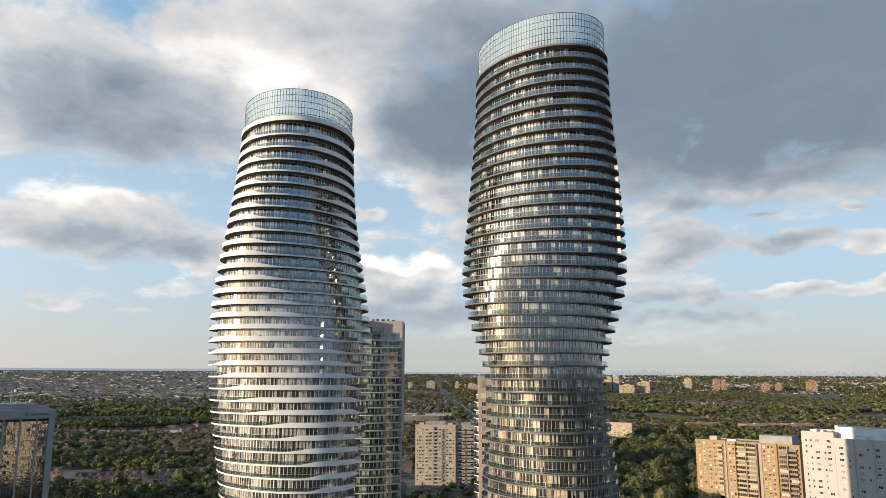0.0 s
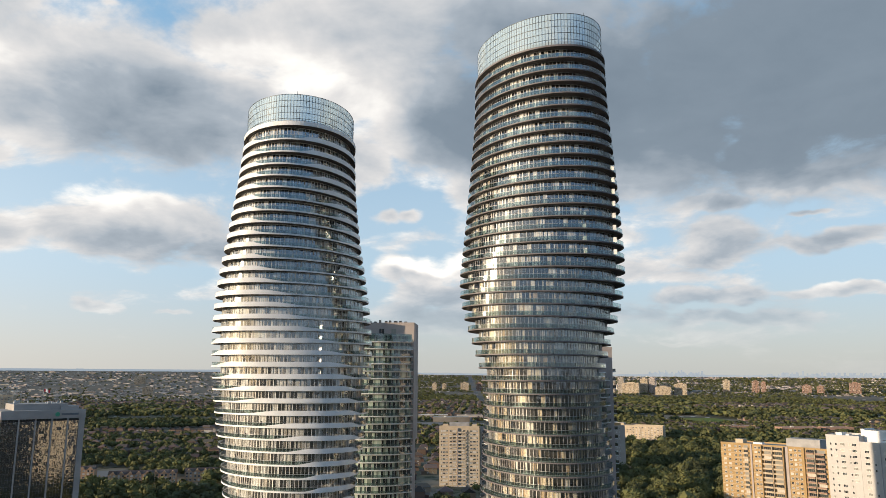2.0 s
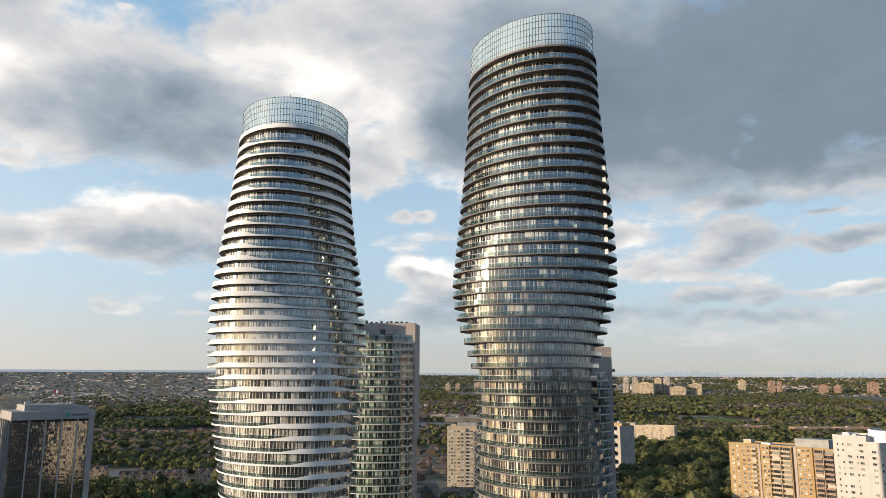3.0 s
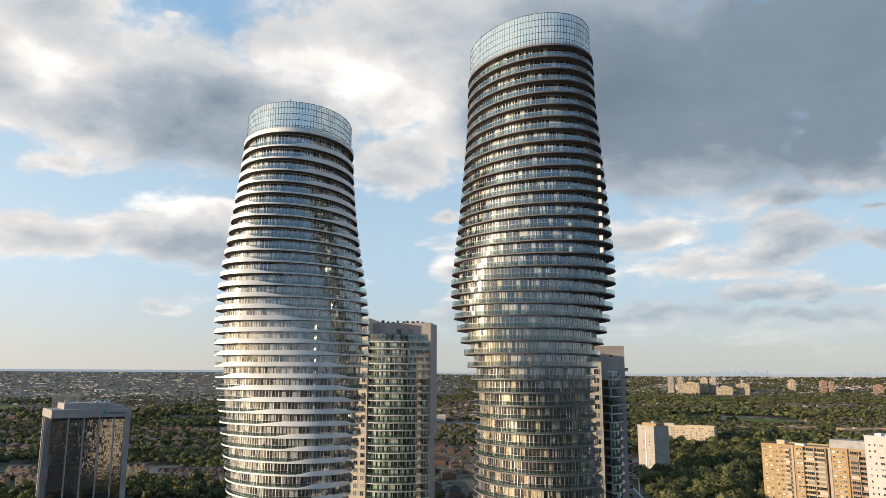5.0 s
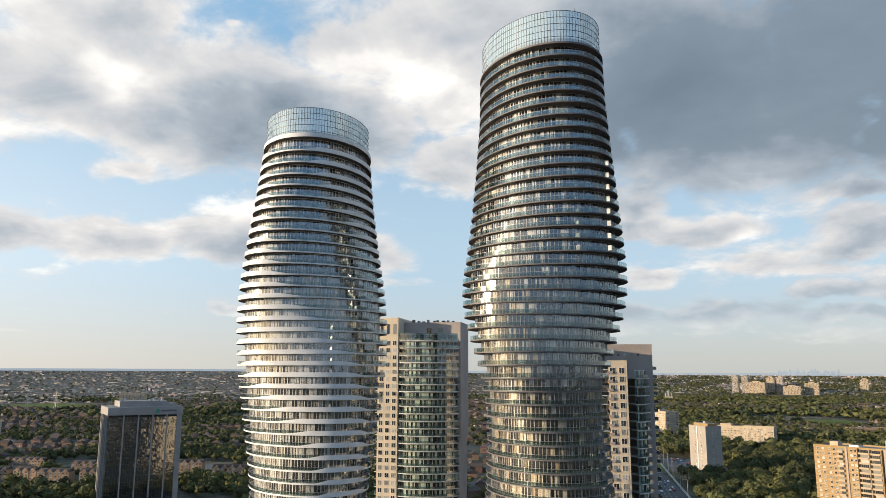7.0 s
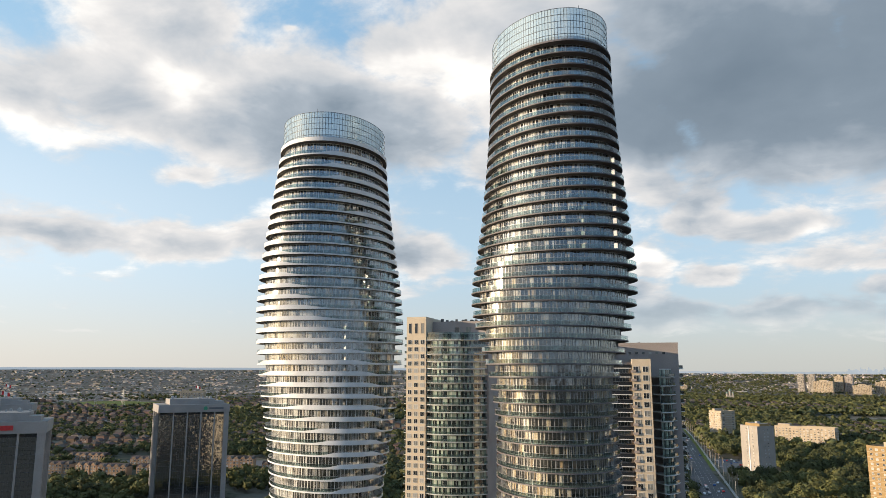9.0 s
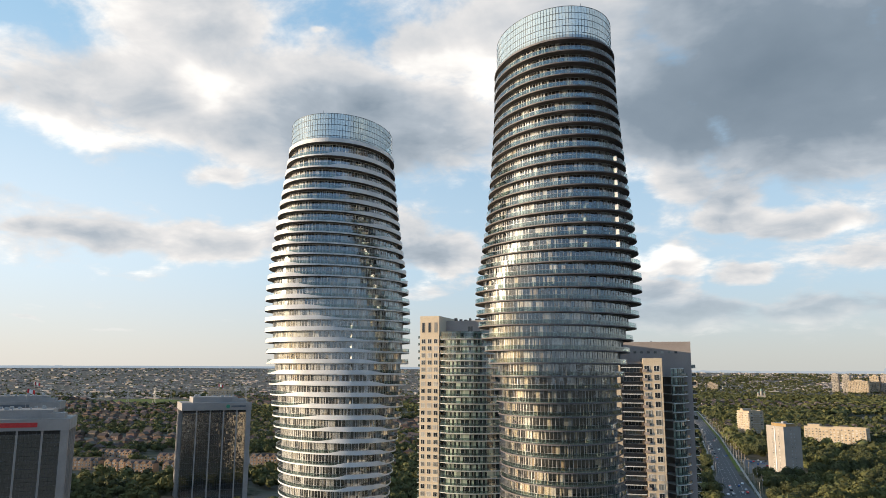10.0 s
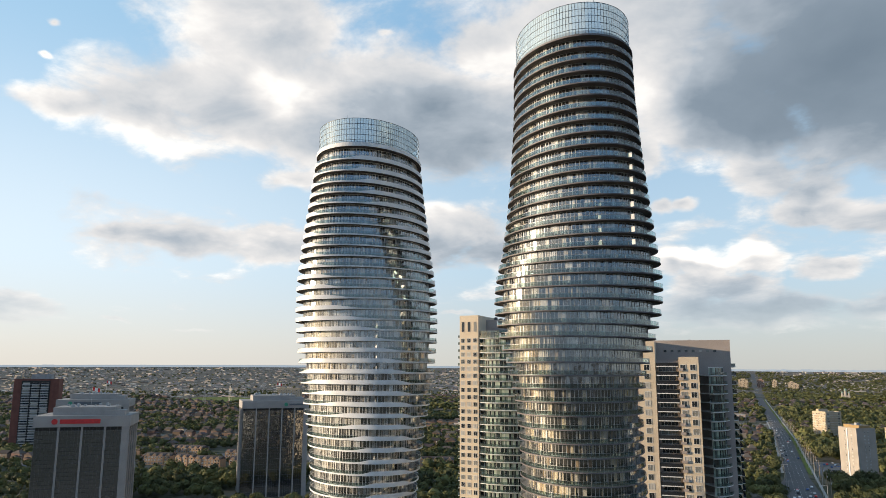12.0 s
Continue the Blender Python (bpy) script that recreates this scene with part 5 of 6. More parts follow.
BLOCKED = [(-46, 305, 40), (45, 270, 40), (22, 298, 25), (-8, 610, 34), (190, 470, 45), (195, 385, 45), (122, 690, 24), (205, 980, 44), (128, 1075, 24), (258, 2700, 40),
           (-190, 250, 50), (-240, 440, 45), (-285, 355, 45), (-680, 590, 40), (-735, 1110, 32), (26, 190, 30), (-41, 198, 30), (52, 350, 20)]
FIELDS = [(-730, -460, 1345, 1470), (-1700, -1250, 1600, 2000), (400, 520, 1380, 1650), (-165, 75, 1285, 1415), (95, 132, 705, 828), (-490, -290, 570, 680), (-700, -420, 466, 488), (-475, -350, 500, 545), (-345, -215, 565, 625)]


def free(x, y, pad=0.0):
    if -14 - pad * 0.3 < x - road_x(y) < 17 + pad * 0.5:
        return False
    if any((x - a) ** 2 + (y - b) ** 2 < (r + pad) ** 2 for a, b, r in BLOCKED):
        return False
    return not any(x0 - pad < x < x1 + pad and y0 - pad < y < y1 + pad for x0, x1, y0, y1 in FIELDS)


def in_suburb(x, y):
    """Housing lies west of the avenue and in pockets east of it; the valley stays wooded."""
    n = noise.noise((x * 0.0022, y * 0.0022, 3.3))
    r, way = math.hypot(x, y), math.degrees(math.atan2(x, y))
    if -37 < way < -11 and 1250 + 3 * (way + 24) ** 2 < r < 1830:
        return False
    west = x < road_x(y) - 20
    return n > (-0.42 if west else (0.24 if math.hypot(x, y) < 1100 else -0.16))


rng = random.Random(5)
near_houses, far_houses = [], []
for row in range(0, 60):
    y0 = 540 + row * 34
    for col in range(-95, 60):
        x0 = col * (15.5 + 0.004 * y0)
        x, y = x0 + rng.uniform(-1.5, 1.5), y0 + rng.uniform(-3, 3) + 0.12 * x0
        r = math.hypot(x, y)
        a = math.degrees(math.atan2(x, y))
        if not (-64 < a < 36) or r < 520 or r > 2500 or row % 3 == 2 and rng.random() < 0.8:
            continue
        if x < -150 and y < 640 and r < 720 or x > 90 and r < 1050:
            continue
        if not in_suburb(x, y) or not free(x, y, 9) or rng.random() < 0.16:
            continue
        (near_houses if r < 1180 else far_houses).append((x, y, r, 7 + rng.choice((0, 90, 180, 270)) + rng.uniform(-4, 4), rng.randrange(4)))
HOUSE_GRID = {}
for hx, hy, *_ in near_houses + far_houses:
    for i in (-1, 0, 1):
        for j in (-1, 0, 1):
            HOUSE_GRID.setdefault((int(hx // 20) + i, int(hy // 20) + j), []).append((hx, hy))
near_houses.sort(key=lambda h: h[2])
far_houses = near_houses[290:] + far_houses
first = {}
for x, y, r, turn, kind in near_houses[:290]:
    if kind not in first:
        first[kind] = detached_house((x, y, 0), turn, kind)
    else:
        copy_thing(first[kind], pose(x, y, 0, 0, 0, turn))


def joined_houses():
    wall, roof, pale = Build(), Build(), Build()
    rng = random.Random(55)
    for x, y, r, turn, kind in far_houses:
        side = pale if rng.random() < (0.16 if x < 40 else 0.35) else wall
        z = rise(x, y)
        c, s_ = math.cos(radians(turn)), math.sin(radians(turn))
        k = 1.0 + max(0, r - 1500) / 3000
        for src, dst in ((HOUSE_KINDS[kind][0], side), (HOUSE_KINDS[kind][1], roof)):
            n = len(dst.v)
            dst.v += [(x + k * (v.co.x * c - v.co.y * s_), y + k * (v.co.x * s_ + v.co.y * c), z + k * v.co.z) for v in src.vertices]
            for p in src.polygons:
                dst.f.append(tuple(n + i for i in p.vertices))
                dst.s.append(0)
    t = thing("far_housing", (0, 0, 0), "distant suburban houses with brown and grey roofs", "houses")
    tagged(t, kind="stuff")
    put("walls", wall.mesh("walls", HOUSE_BRICK), t, kind="stuff")
    put("pale_walls", pale.mesh("pale_walls", PALE_WALL), t, "pale rendered house walls", kind="stuff")
    put("roofs", roof.mesh("roofs", ROOF_TILE), t, kind="stuff")


joined_houses()


def residential_streets():
    """Narrow asphalt streets between every third pair of house rows."""
    bd = Build()
    for row in range(2, 60, 3):
        y0 = 540 + row * 34
        for k in range(-140, 80):
            x0, x1 = k * 20.0, (k + 1) * 20.0
            ya, yb = y0 + 0.12 * x0, y0 + 0.12 * x1
            if math.hypot(x0, ya) > 2500 or not (free(x0, ya, 6) and free(x1, yb, 6)) or not in_suburb((x0 + x1) / 2, ya) or x0 > 90 and ya < 1050:
                continue
            bd.quad([(x0, ya - 4, 0.14), (x1, yb - 4, 0.14), (x1, yb + 4, 0.14), (x0, ya + 4, 0.14)])
    put("road_streets", bd.mesh("road_streets", LOT), None, "narrow grey residential streets between the houses", None, "structure")


residential_streets()


TOWN_BRICK = surface("town_brick", (0.40, 0.26, 0.16), 0.9, (0.33, 0.21, 0.13), 0.15, 6.0, 0.1)


def townhouse_row(at, turn, units, label):
    """A terrace: each unit with its front, windows and pitched roof."""
    t = thing("townhouse_row", (*at, 0), label, "townhouses", "townhouse rows", turn)
    w = 6.4
    body, roof = Build(), Build()
    body.box(0, 0, 0, w, 10, 8.2)
    gable(roof, w, 10, 0, 2.6, 0.2, 0, 0.25)
    gab = Build()
    gab.prism([(w * 0.15, 8.2), (w * 0.85, 8.2), (w * 0.5, 10.4)], -0.25, 3.0)
    gab.v = [(a, c, b) for a, b, c in gab.v]
    bm, rm, gm = body.mesh("wall", TOWN_BRICK), roof.mesh("roof", ROOF_TILE), gab.mesh("gable", TOWN_BRICK)
    win = window_mesh(1.6, 1.6)
    for i in range(units):
        u = put("wall", bm, t, "", pose(i * w, rngt.uniform(-0.6, 0.6), 0))
        put("roof", rm, u, "", pose(w / 2, 5, 8.2))
        put("gable", gm, u)
        for x in (1.7, 4.6):
            for z in (1.0, 3.8, 6.2):
                put("window", win, u, "", pose(x, 0, z))


rngt = random.Random(9)
for at, turn, n in (((-466, 524), 16, 4), ((-434, 530), 6, 3), ((-408, 526), 12, 4), ((-374, 532), 14, 3), ((-338, 608), 14, 4), ((-284, 580), 20, 8), ((-232, 604), 20, 6), ((-500, 590), 10, 6), ((-420, 580), 14, 5)):
    townhouse_row(at, turn, n, "terrace of cream brick townhouses with brown gabled roofs")


# ---- flat commercial roofs and far apartment towers ----
def commercial():
    rng = random.Random(31)
    wall, roof = Build(), Build()
    for i in range(6500):
        a = rng.choice((rng.uniform(-64, -12), rng.uniform(-64, -12), rng.uniform(4, 36), rng.uniform(-12, 36)))
        r = rng.uniform(2500, 4780) if a < -8 else 4790 - 1500 * rng.random() ** 1.4
        x, y = r * math.sin(radians(a)), r * math.cos(radians(a))
        w, d, h = rng.uniform(7, 16) if rng.random() < 0.85 else rng.uniform(20, 48), rng.uniform(7, 16), rng.choice((2, 3, 3, 4, 5))
        if abs(x - road_x(y)) < 80:
            continue
        z = rise(x, y) - 3
        t = radians(rng.choice((5, 22)))
        c, s_ = math.cos(t), math.sin(t)
        pts = [(x + px * c - py * s_, y + px * s_ + py * c) for px, py in ((-w / 2, -d / 2), (w / 2, -d / 2), (w / 2, d / 2), (-w / 2, d / 2))]
        wall.prism(pts, z, z + 3 + h)
        roof.prism([(x + (p - x) * 0.98, y + (q - y) * 0.98) for p, q in pts], z + 3 + h + 0.02, z + 3.4 + h)
    t = thing("far_commercial_roofs", (0, 0, 0), "distant flat pale warehouse roofs", "warehouses")
    tagged(t, kind="stuff")
    put("walls", wall.mesh("walls", PALE_WALL), t, kind="stuff")
    put("roofs", roof.mesh("roofs", PALE_ROOF), t, kind="stuff")
    for x, y, w, d, h in ((-85, 1420, 70, 40, 8), (-40, 1470, 50, 36, 9), (-120, 1500, 60, 30, 8), (-185, 1400, 30, 20, 12), (470, 1180, 60, 26, 9), (540, 1190, 44, 24, 9), (400, 1230, 50, 22, 8)):
        hs = House("flat_commercial_building", "low commercial building with a pale flat roof", "shop building", (x, y), 4, w, d, h, PALE_WALL if x < 300 else ROSE_BRICK, "flat shop buildings")
        hs.box("roof_panel", 0.5, 0.5, h, w - 0.5, d - 0.5, h + 0.3, PALE_ROOF if x < 300 else ROSE_BRICK, "", PALE_ROOF if x < 300 else ROOFING)
        hs.box("roof_hut", w * 0.3, d * 0.3, h + 0.3, w * 0.36, d * 0.5, h + 2.5, PALE_ROOF)


commercial()


def far_tower(x, y, w, d, h, mat, turn, label="distant apartment tower above the trees"):
    z = rise(x, y)
    hs = House("far_apartment_tower", label, "apartment tower", (x, y, z - 2), turn, w, d, h + 2, mat, "far apartment towers", 0)
    n = int(h / 3)
    bd = Build()
    for k in range(n):
        bd.box(1.0, -0.9, 3 + k * 3.0, w - 1.0, 0.05, 3.0 + k * 3.0 + 1.1)
    put("balcony_relief", bd.mesh("balcony_relief", mat), hs.root, kind="stuff")
    bd = Build()
    for k in range(n):
        m = max(2, int(w / 5))
        for i in range(m):
            bd.quad([(w * (i + 0.2) / m, -0.06, 4.2 + k * 3), (w * (i + 0.8) / m, -0.06, 4.2 + k * 3), (w * (i + 0.8) / m, -0.06, 5.7 + k * 3), (w * (i + 0.2) / m, -0.06, 5.7 + k * 3)])
    put("facade_glazing", bd.mesh("facade_glazing", WINDOW), hs.root, kind="stuff")
    hs.box("plant_room", w * 0.3, d * 0.2, h + 2, w * 0.7, d * 0.8, h + 6, mat)


for x, y, w, d, h, mat, turn in (
        (371, 2174, 17, 20, 76, WHITEWASH, -20), (394, 2160, 18, 20, 74, WHITEWASH, -20), (403, 2140, 48, 18, 52, CREAM, -20), (457, 2160, 22, 24, 70, CREAM, -20), (480, 2155, 20, 20, 72, TAUPE, -20),
        (490, 2120, 44, 16, 36, CREAM, -15), (545, 2130, 36, 16, 48, CREAM, -15), (520, 2190, 30, 16, 42, CREAM, -15),
        (-151, 2295, 26, 18, 60, CREAM, 0), (-120, 2300, 22, 18, 56, CREAM, 0), (-63, 2299, 44, 18, 66, CREAM, 0), (-15, 2320, 34, 18, 62, ROSE_BRICK, 0), (25, 2310, 22, 18, 60, CREAM, 0), (66, 2300, 30, 18, 50, CREAM, 0), (75, 2250, 30, 18, 44, CREAM, 0),
        (700, 2192, 20, 18, 58, CREAM, -20), (774, 2167, 20, 18, 54, ROSE_BRICK, -20), (796, 2160, 14, 18, 50, ROSE_BRICK, -20), (894, 2120, 24, 18, 38, ROSE_BRICK, -20), (1000, 2072, 28, 18, 50, ROSE_BRICK, -20), (930, 2110, 18, 18, 34, ROSE_BRICK, -20),
        (-860, 1850, 26, 18, 36, CREAM, 20), (-1100, 2300, 34, 18, 40, CREAM, 20), (-640, 2500, 30, 18, 44, CREAM, 15), (-500, 2600, 26, 18, 40, PALE_WALL, 15)):
    k = 0.6 if -200 < x < 100 else 1.0
    far_tower(1.5 * x, 1.5 * y, 1.45 * w * k, 1.3 * d * k, 0.95 * h * k, mat, turn)


COPPER = surface("green_copper", (0.20, 0.30, 0.24), 0.7, None, 0.3, 3.0, 0.0)


def church(at):
    """White church with three small domed towers among the trees."""
    t = thing("church", at, "white church with small domed towers among trees", "church")
    bd = Build()
    bd.box(-13, -9, 0, 13, 9, 16)
    put("nave", bd.mesh("nave", WHITEWASH), t)
    for x, h, r in ((-10, 24, 3.0), (0, 32, 4.2), (10, 24, 3.0)):
        bd = Build()
        ring_pts = [(x + r * math.cos(a * math.pi / 6), r * math.sin(a * math.pi / 6)) for a in range(12)]
        bd.prism(ring_pts, 16, h)
        put("turret", bd.mesh("turret", WHITEWASH), t)
        bd = Build()
        prof = [(1.1, 0), (1.15, 0.5), (0.9, 1.1), (0.4, 1.6), (0.08, 2.0)]
        for (r0, z0), (r1, z1) in zip(prof, prof[1:]):
            for a in range(12):
                c0, c1 = a * math.pi / 6, (a + 1) * math.pi / 6
                bd.quad([(x + r * r0 * math.cos(c0), r * r0 * math.sin(c0), h + r * z0), (x + r * r0 * math.cos(c1), r * r0 * math.sin(c1), h + r * z0),
                         (x + r * r1 * math.cos(c1), r * r1 * math.sin(c1), h + r * z1), (x + r * r1 * math.cos(c0), r * r1 * math.sin(c0), h + r * z1)])
        put("dome", bd.mesh("dome", COPPER), t)
    t.scale = (0.95, 0.95, 0.95)


church((258, 2700, rise(258, 2700) - 1))


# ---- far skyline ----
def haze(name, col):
    """Far land and towers, the bright evening haze painted in as an even blue-grey glow."""
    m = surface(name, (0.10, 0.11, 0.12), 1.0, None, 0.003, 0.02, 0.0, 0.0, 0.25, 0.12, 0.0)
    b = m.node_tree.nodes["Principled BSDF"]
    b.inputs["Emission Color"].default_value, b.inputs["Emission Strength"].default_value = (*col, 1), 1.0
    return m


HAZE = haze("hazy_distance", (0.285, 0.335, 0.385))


def far_hills():
    """A low hazy blue rim beyond the last roofs, a little uneven along its top."""
    v, f = [], []
    n = 240
    for i in range(n + 1):
        a = radians(-75 + 130 * i / n)
        x, y = 4853 * math.sin(a), 4853 * math.cos(a)
        top = 1.115 * rise(x, y) + 2.0 * noise.noise((i * 0.11, 4.0, 0.0))
        v += [(x, y, 40.0), (x, y, top), (x * 1.004, y * 1.004, top - 1.0)]
    for i in range(n):
        a, b = 3 * i, 3 * i + 3
        f += [(a, b, b + 1, a + 1), (a + 1, b + 1, b + 2, a + 2)]
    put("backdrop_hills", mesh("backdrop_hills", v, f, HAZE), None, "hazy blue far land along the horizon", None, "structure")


far_hills()


def skyline():
    rng = random.Random(77)
    bd = Build()
    for i in range(420):
        a = rng.choice((rng.gauss(25.5, 3.2), rng.gauss(14.5, 1.6), rng.gauss(13, 6), rng.uniform(-64, 40), rng.gauss(-17.5, 1.0)))
        dense = abs(a - 25.5) < 5 or abs(a - 14.5) < 2
        r = 4840
        h = 9.0 + rng.uniform(1, 6) if not dense else 9.0 + rng.uniform(4, 22) * (1.5 if rng.random() < 0.12 else 1)
        w = rng.uniform(7, 17) if dense else rng.uniform(15, 60)
        x, y = r * math.sin(radians(a)), r * math.cos(radians(a))
        tx, ty = math.cos(radians(a)), -math.sin(radians(a))
        nx, ny = math.sin(radians(a)), math.cos(radians(a))
        pts = [(x - tx * w / 2, y - ty * w / 2), (x + tx * w / 2, y + ty * w / 2), (x + tx * w / 2 + nx * 20, y + ty * w / 2 + ny * 20), (x - tx * w / 2 + nx * 20, y - ty * w / 2 + ny * 20)]
        z = rise(x, y) - 8
        bd.prism(pts, z, z + 8 + h)
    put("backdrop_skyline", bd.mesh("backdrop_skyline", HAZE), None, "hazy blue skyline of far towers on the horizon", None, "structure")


skyline()


# ---- trees ----
def ico(level):
    bm = bmesh.new()
    bmesh.ops.create_icosphere(bm, subdivisions=level, radius=1.0)
    v = np.array([p.co for p in bm.verts])
    f = np.array([[p.index for p in q.verts] for q in bm.faces])
    bm.free()
    return v, f


ICO1 = ico(1)


def lump(rng, base, rough):
    v, f = base
    k = 1 + rough * (rng.rand(len(v), 1) - 0.5) * 2
    return v * k, f


def leaf_cloud(rng, count, leaf, squash=0.86):
    """Triangles of foliage on and inside an uneven crown; unit height, foot at the origin."""
    knots = rng.normal(size=(9, 3))
    knots /= np.linalg.norm(knots, axis=1)[:, None]
    u = rng.normal(size=(count, 3))
    u /= np.linalg.norm(u, axis=1)[:, None]
    swell = 0.76 + 0.40 * np.max(np.clip(u @ knots.T, 0, 1) ** 6, axis=1)
    depth = swell * (1.0 - 0.35 * rng.rand(count) ** 2)
    c = u * depth[:, None] * np.array([0.40, 0.40, 0.40 * squash]) + np.array([0, 0, 0.58])
    n = u + 0.42 * rng.normal(size=(count, 3))
    n /= np.linalg.norm(n, axis=1)[:, None]
    t = np.cross(n, rng.normal(size=(count, 3)))
    t /= np.linalg.norm(t, axis=1)[:, None]
    w = np.cross(n, t)
    size = leaf * rng.uniform(0.7, 1.5, size=(count, 1))
    v = np.stack([c + t * size, c - t * size * 0.6 + w * size * 0.9, c - t * size * 0.5 - w * size * 0.9], 1)
    return v.reshape(-1, 3)


def crown_mesh(seed, leaves):
    """Crown of many leaf clumps with an uneven outline and gaps, over a few dark inner masses."""
    rng = np.random.RandomState(seed)
    v = leaf_cloud(rng, leaves, 0.042)
    f = [(3 * i, 3 * i + 1, 3 * i + 2) for i in range(leaves)]
    v, n = [v], 3 * leaves
    for i in range(5):
        q, t = lump(rng, ICO1, 0.3)
        c = rng.normal(size=3) * 0.12 + np.array([0, 0, 0.56])
        v.append(q * 0.22 + c)
        f += [tuple(int(k) + n for k in tri) for tri in t]
        n += len(q)
    return mesh("crown", np.concatenate(v), f, LEAVES)


def trunk_mesh(seed):
    rng = random.Random(seed)
    bd = Build()

    def limb(a, b, r0, r1):
        a, b = Vector(a), Vector(b)
        d = (b - a).normalized()
        s1 = d.orthogonal().normalized()
        s2 = d.cross(s1)
        n, k = len(bd.v), 6
        for p, r in ((a, r0), (b, r1)):
            bd.v += [tuple(p + (s1 * math.cos(t * math.pi / 3) + s2 * math.sin(t * math.pi / 3)) * r) for t in range(k)]
        for i in range(k):
            bd.f.append((n + i, n + (i + 1) % k, n + k + (i + 1) % k, n + k + i))
            bd.s.append(0)

    limb((0, 0, 0), (0.01, 0, 0.34), 0.028, 0.02)
    for i in range(5):
        a = rng.uniform(0, 6.28)
        limb((0.01, 0, 0.26 + 0.02 * i), (0.26 * math.cos(a), 0.26 * math.sin(a), rng.uniform(0.5, 0.75)), 0.015, 0.005)
    return bd.mesh("trunk", BARK)


CROWNS = [crown_mesh(i, 1400) for i in range(5)]
TRUNKS = [trunk_mesh(i) for i in range(3)]


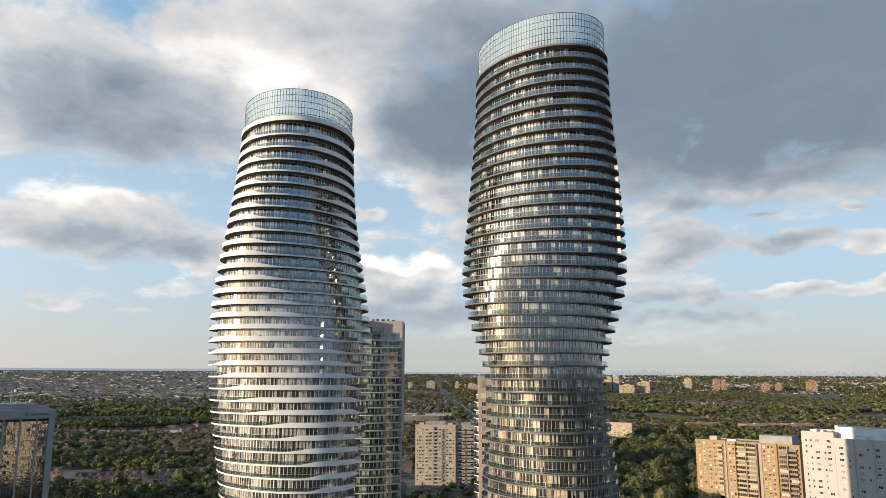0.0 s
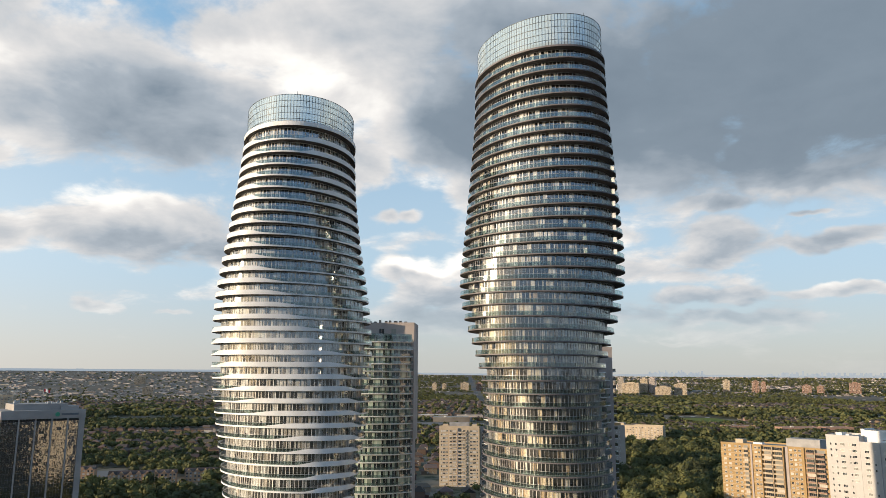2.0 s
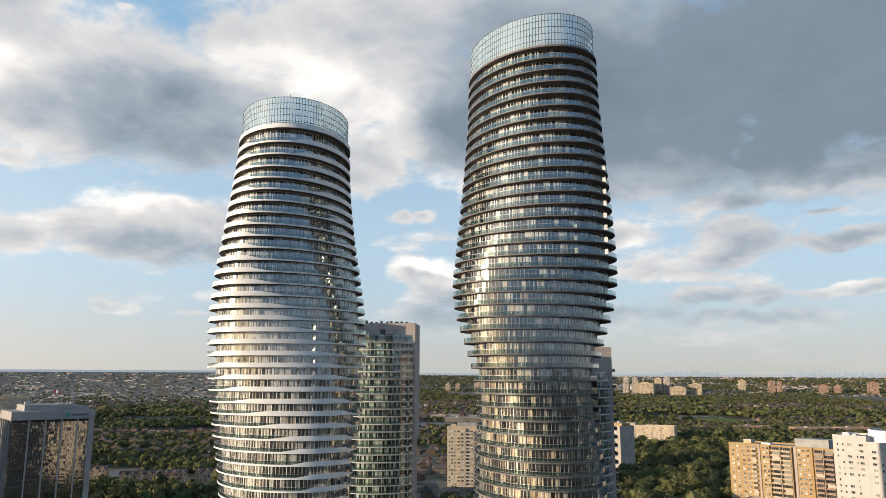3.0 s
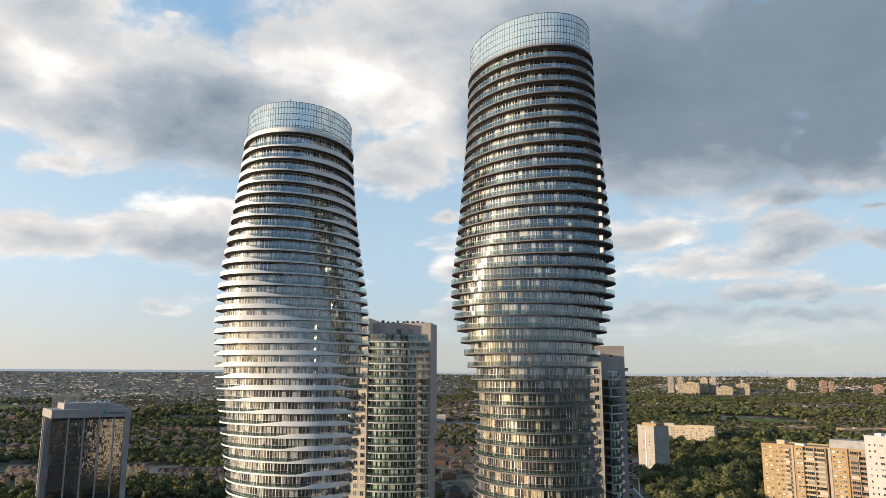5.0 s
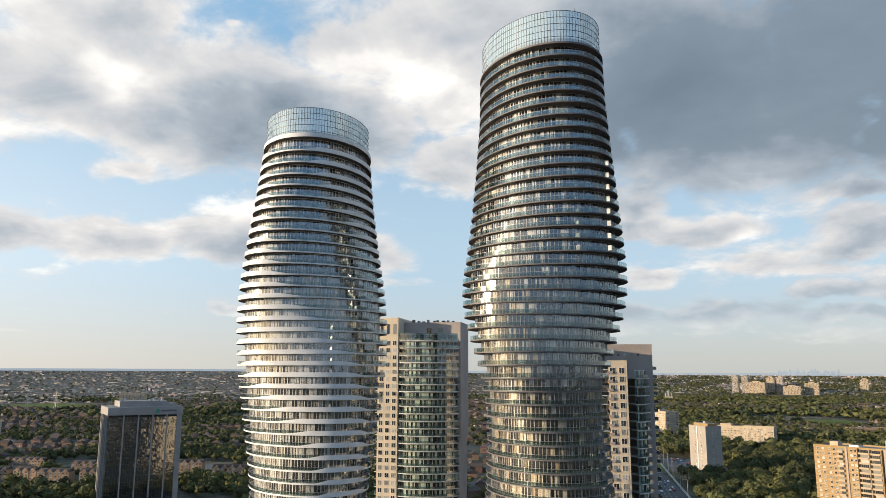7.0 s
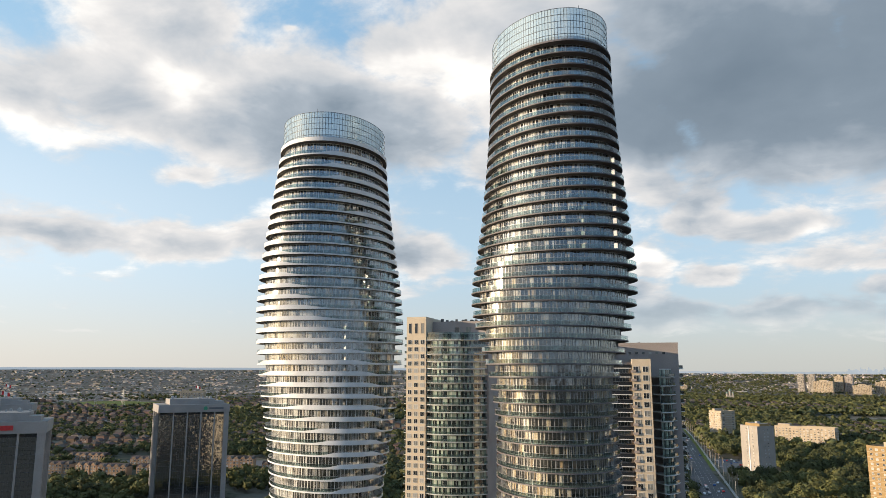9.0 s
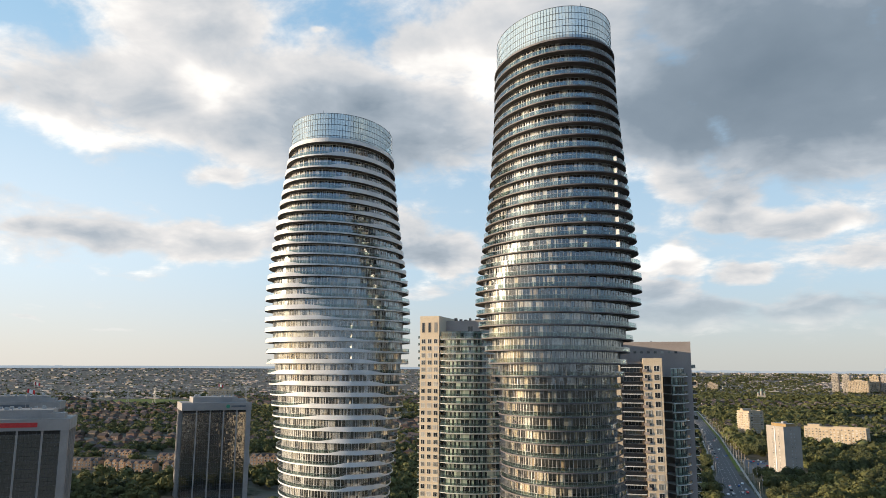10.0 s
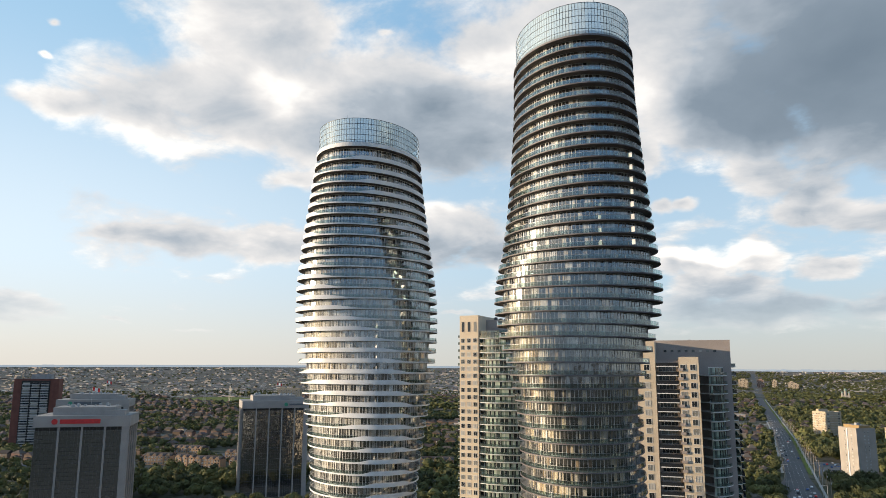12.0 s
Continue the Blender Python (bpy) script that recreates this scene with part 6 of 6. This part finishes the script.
def scatter_trees():
    rng = random.Random(8)
    spots = []
    for i in range(110000):
        band = rng.random()
        a = rng.uniform(-66, 40) if band < 0.72 or rng.random() < 0.45 else rng.uniform(-6, 40)
        if band < 0.62:
            r = math.sqrt(rng.uniform(430 ** 2, 1500 ** 2))
        elif band < 0.86:
            r = math.sqrt(rng.uniform(1500 ** 2, 3000 ** 2))
        else:
            r = math.sqrt(rng.uniform(3000 ** 2, 4700 ** 2))
        x, y = r * math.sin(radians(a)), r * math.cos(radians(a))
        if not free(x, y, 3):
            continue
        suburb = in_suburb(x, y)
        valley = x > road_x(y) + 14 and r < 1100
        if r < 2600 and suburb and not valley and rng.random() < (0.88 if -11 < a < 2.5 else 0.58):
            continue
        if r > 2600 and a < -10 and rng.random() < 0.72:
            continue
        if not valley and noise.noise((x * 0.004, y * 0.004, 9.0)) < -0.30:
            continue
        if suburb and not valley and any(abs(x - hx) < 6.5 and -10 < y - hy < 5 for hx, hy in HOUSE_GRID.get((int(x // 20), int(y // 20)), ())):
            continue
        size = rng.uniform(5.5, 11) if r < 1500 else rng.uniform(8, 13) if r < 2600 else rng.uniform(6, 10)
        if valley:
            size = rng.uniform(9.0, 20.0)
        elif not suburb:
            size *= rng.uniform(1.0, 1.45)
        spots.append((x, y, r, size))
    grid, kept = {}, []
    for x, y, r, size in spots:
        gap = size * (0.62 if r < 1500 else 0.75)
        key = (int(x // 12), int(y // 12))
        near = [q for dx in (-1, 0, 1) for dy in (-1, 0, 1) for q in grid.get((key[0] + dx, key[1] + dy), ())]
        if all((x - q[0]) ** 2 + (y - q[1]) ** 2 > gap * gap for q in near):
            grid.setdefault(key, []).append((x, y))
            kept.append((x, y, r, size))
    kept.sort(key=lambda q: q[2] + (0 if q[0] > 60 else 40))
    first = {}
    for i, (x, y, r, size) in enumerate(kept[:300]):
        kind = i % 15
        if kind not in first:
            t = thing("tree", (x, y, 0), "broad leafy deciduous tree in late summer green", "tree", "trees", rng.uniform(0, 360))
            put("trunk", TRUNKS[kind % 3], t)
            put("crown", CROWNS[kind % 5], t)
            t.scale = (size, size, size)
            first[kind] = t
        else:
            c = copy_thing(first[kind], pose(x, y, 0, 0, 0, rng.uniform(0, 360)))
            c.scale = (size * rng.uniform(0.9, 1.2), size * rng.uniform(0.9, 1.2), size)
    rest = kept[300:]
    # the rest, joined band by band
    for name, lo, hi, leaves, leaf, wide in (("valley_woods", 0, 900, 440, 0.048, 1.05), ("near_woods", 0, 901, 120, 0.088, 1.05), ("mid_woods", 901, 1700, 50, 0.13, 1.1), ("far_woods", 1700, 5000, 13, 0.25, 1.5)):
        nr = np.random.RandomState(leaves + 3)
        vs, fs, n = [], [], 0
        pool = [leaf_cloud(nr, leaves, leaf) for _ in range(24)]
        tri = np.arange(3 * leaves).reshape(-1, 3)
        for x, y, r, size in rest:
            if not lo <= r < hi or name == "valley_woods" and x < 60 or name == "near_woods" and r < 900 and x >= 60:
                continue
            t = nr.uniform(0, 6.28)
            turn = np.array([[math.cos(t), -math.sin(t), 0], [math.sin(t), math.cos(t), 0], [0, 0, 1]])
            k = nr.uniform(0.85, 1.2)
            core = [(lump(nr, ICO1, 0.3)[0] * np.array([0.30, 0.30, 0.27]) + np.array([0, 0, 0.54]), ICO1[1])] if r < 2400 else []
            for v, f in [(pool[nr.randint(24)], tri)] + core:
                vs.append((v @ turn.T) * np.array([size * k * wide, size * k * wide, size]) + np.array([x, y, rise(x, y)]))
                fs.append(f + n)
                n += len(v)
        if not vs:
            continue
        v, f = np.concatenate(vs), np.concatenate(fs)
        me = bpy.data.meshes.new(name)
        me.vertices.add(len(v))
        me.vertices.foreach_set("co", v.ravel())
        me.loops.add(len(f) * 3)
        me.loops.foreach_set("vertex_index", f.ravel().astype(np.int32))
        me.polygons.add(len(f))
        me.polygons.foreach_set("loop_start", np.arange(0, len(f) * 3, 3, dtype=np.int32))
        me.materials.append(LEAVES)
        me.update(calc_edges=True)
        put(name, me, None, "dense green tree canopy across the suburbs", None, "stuff")["category"] = "woods"


scatter_trees()
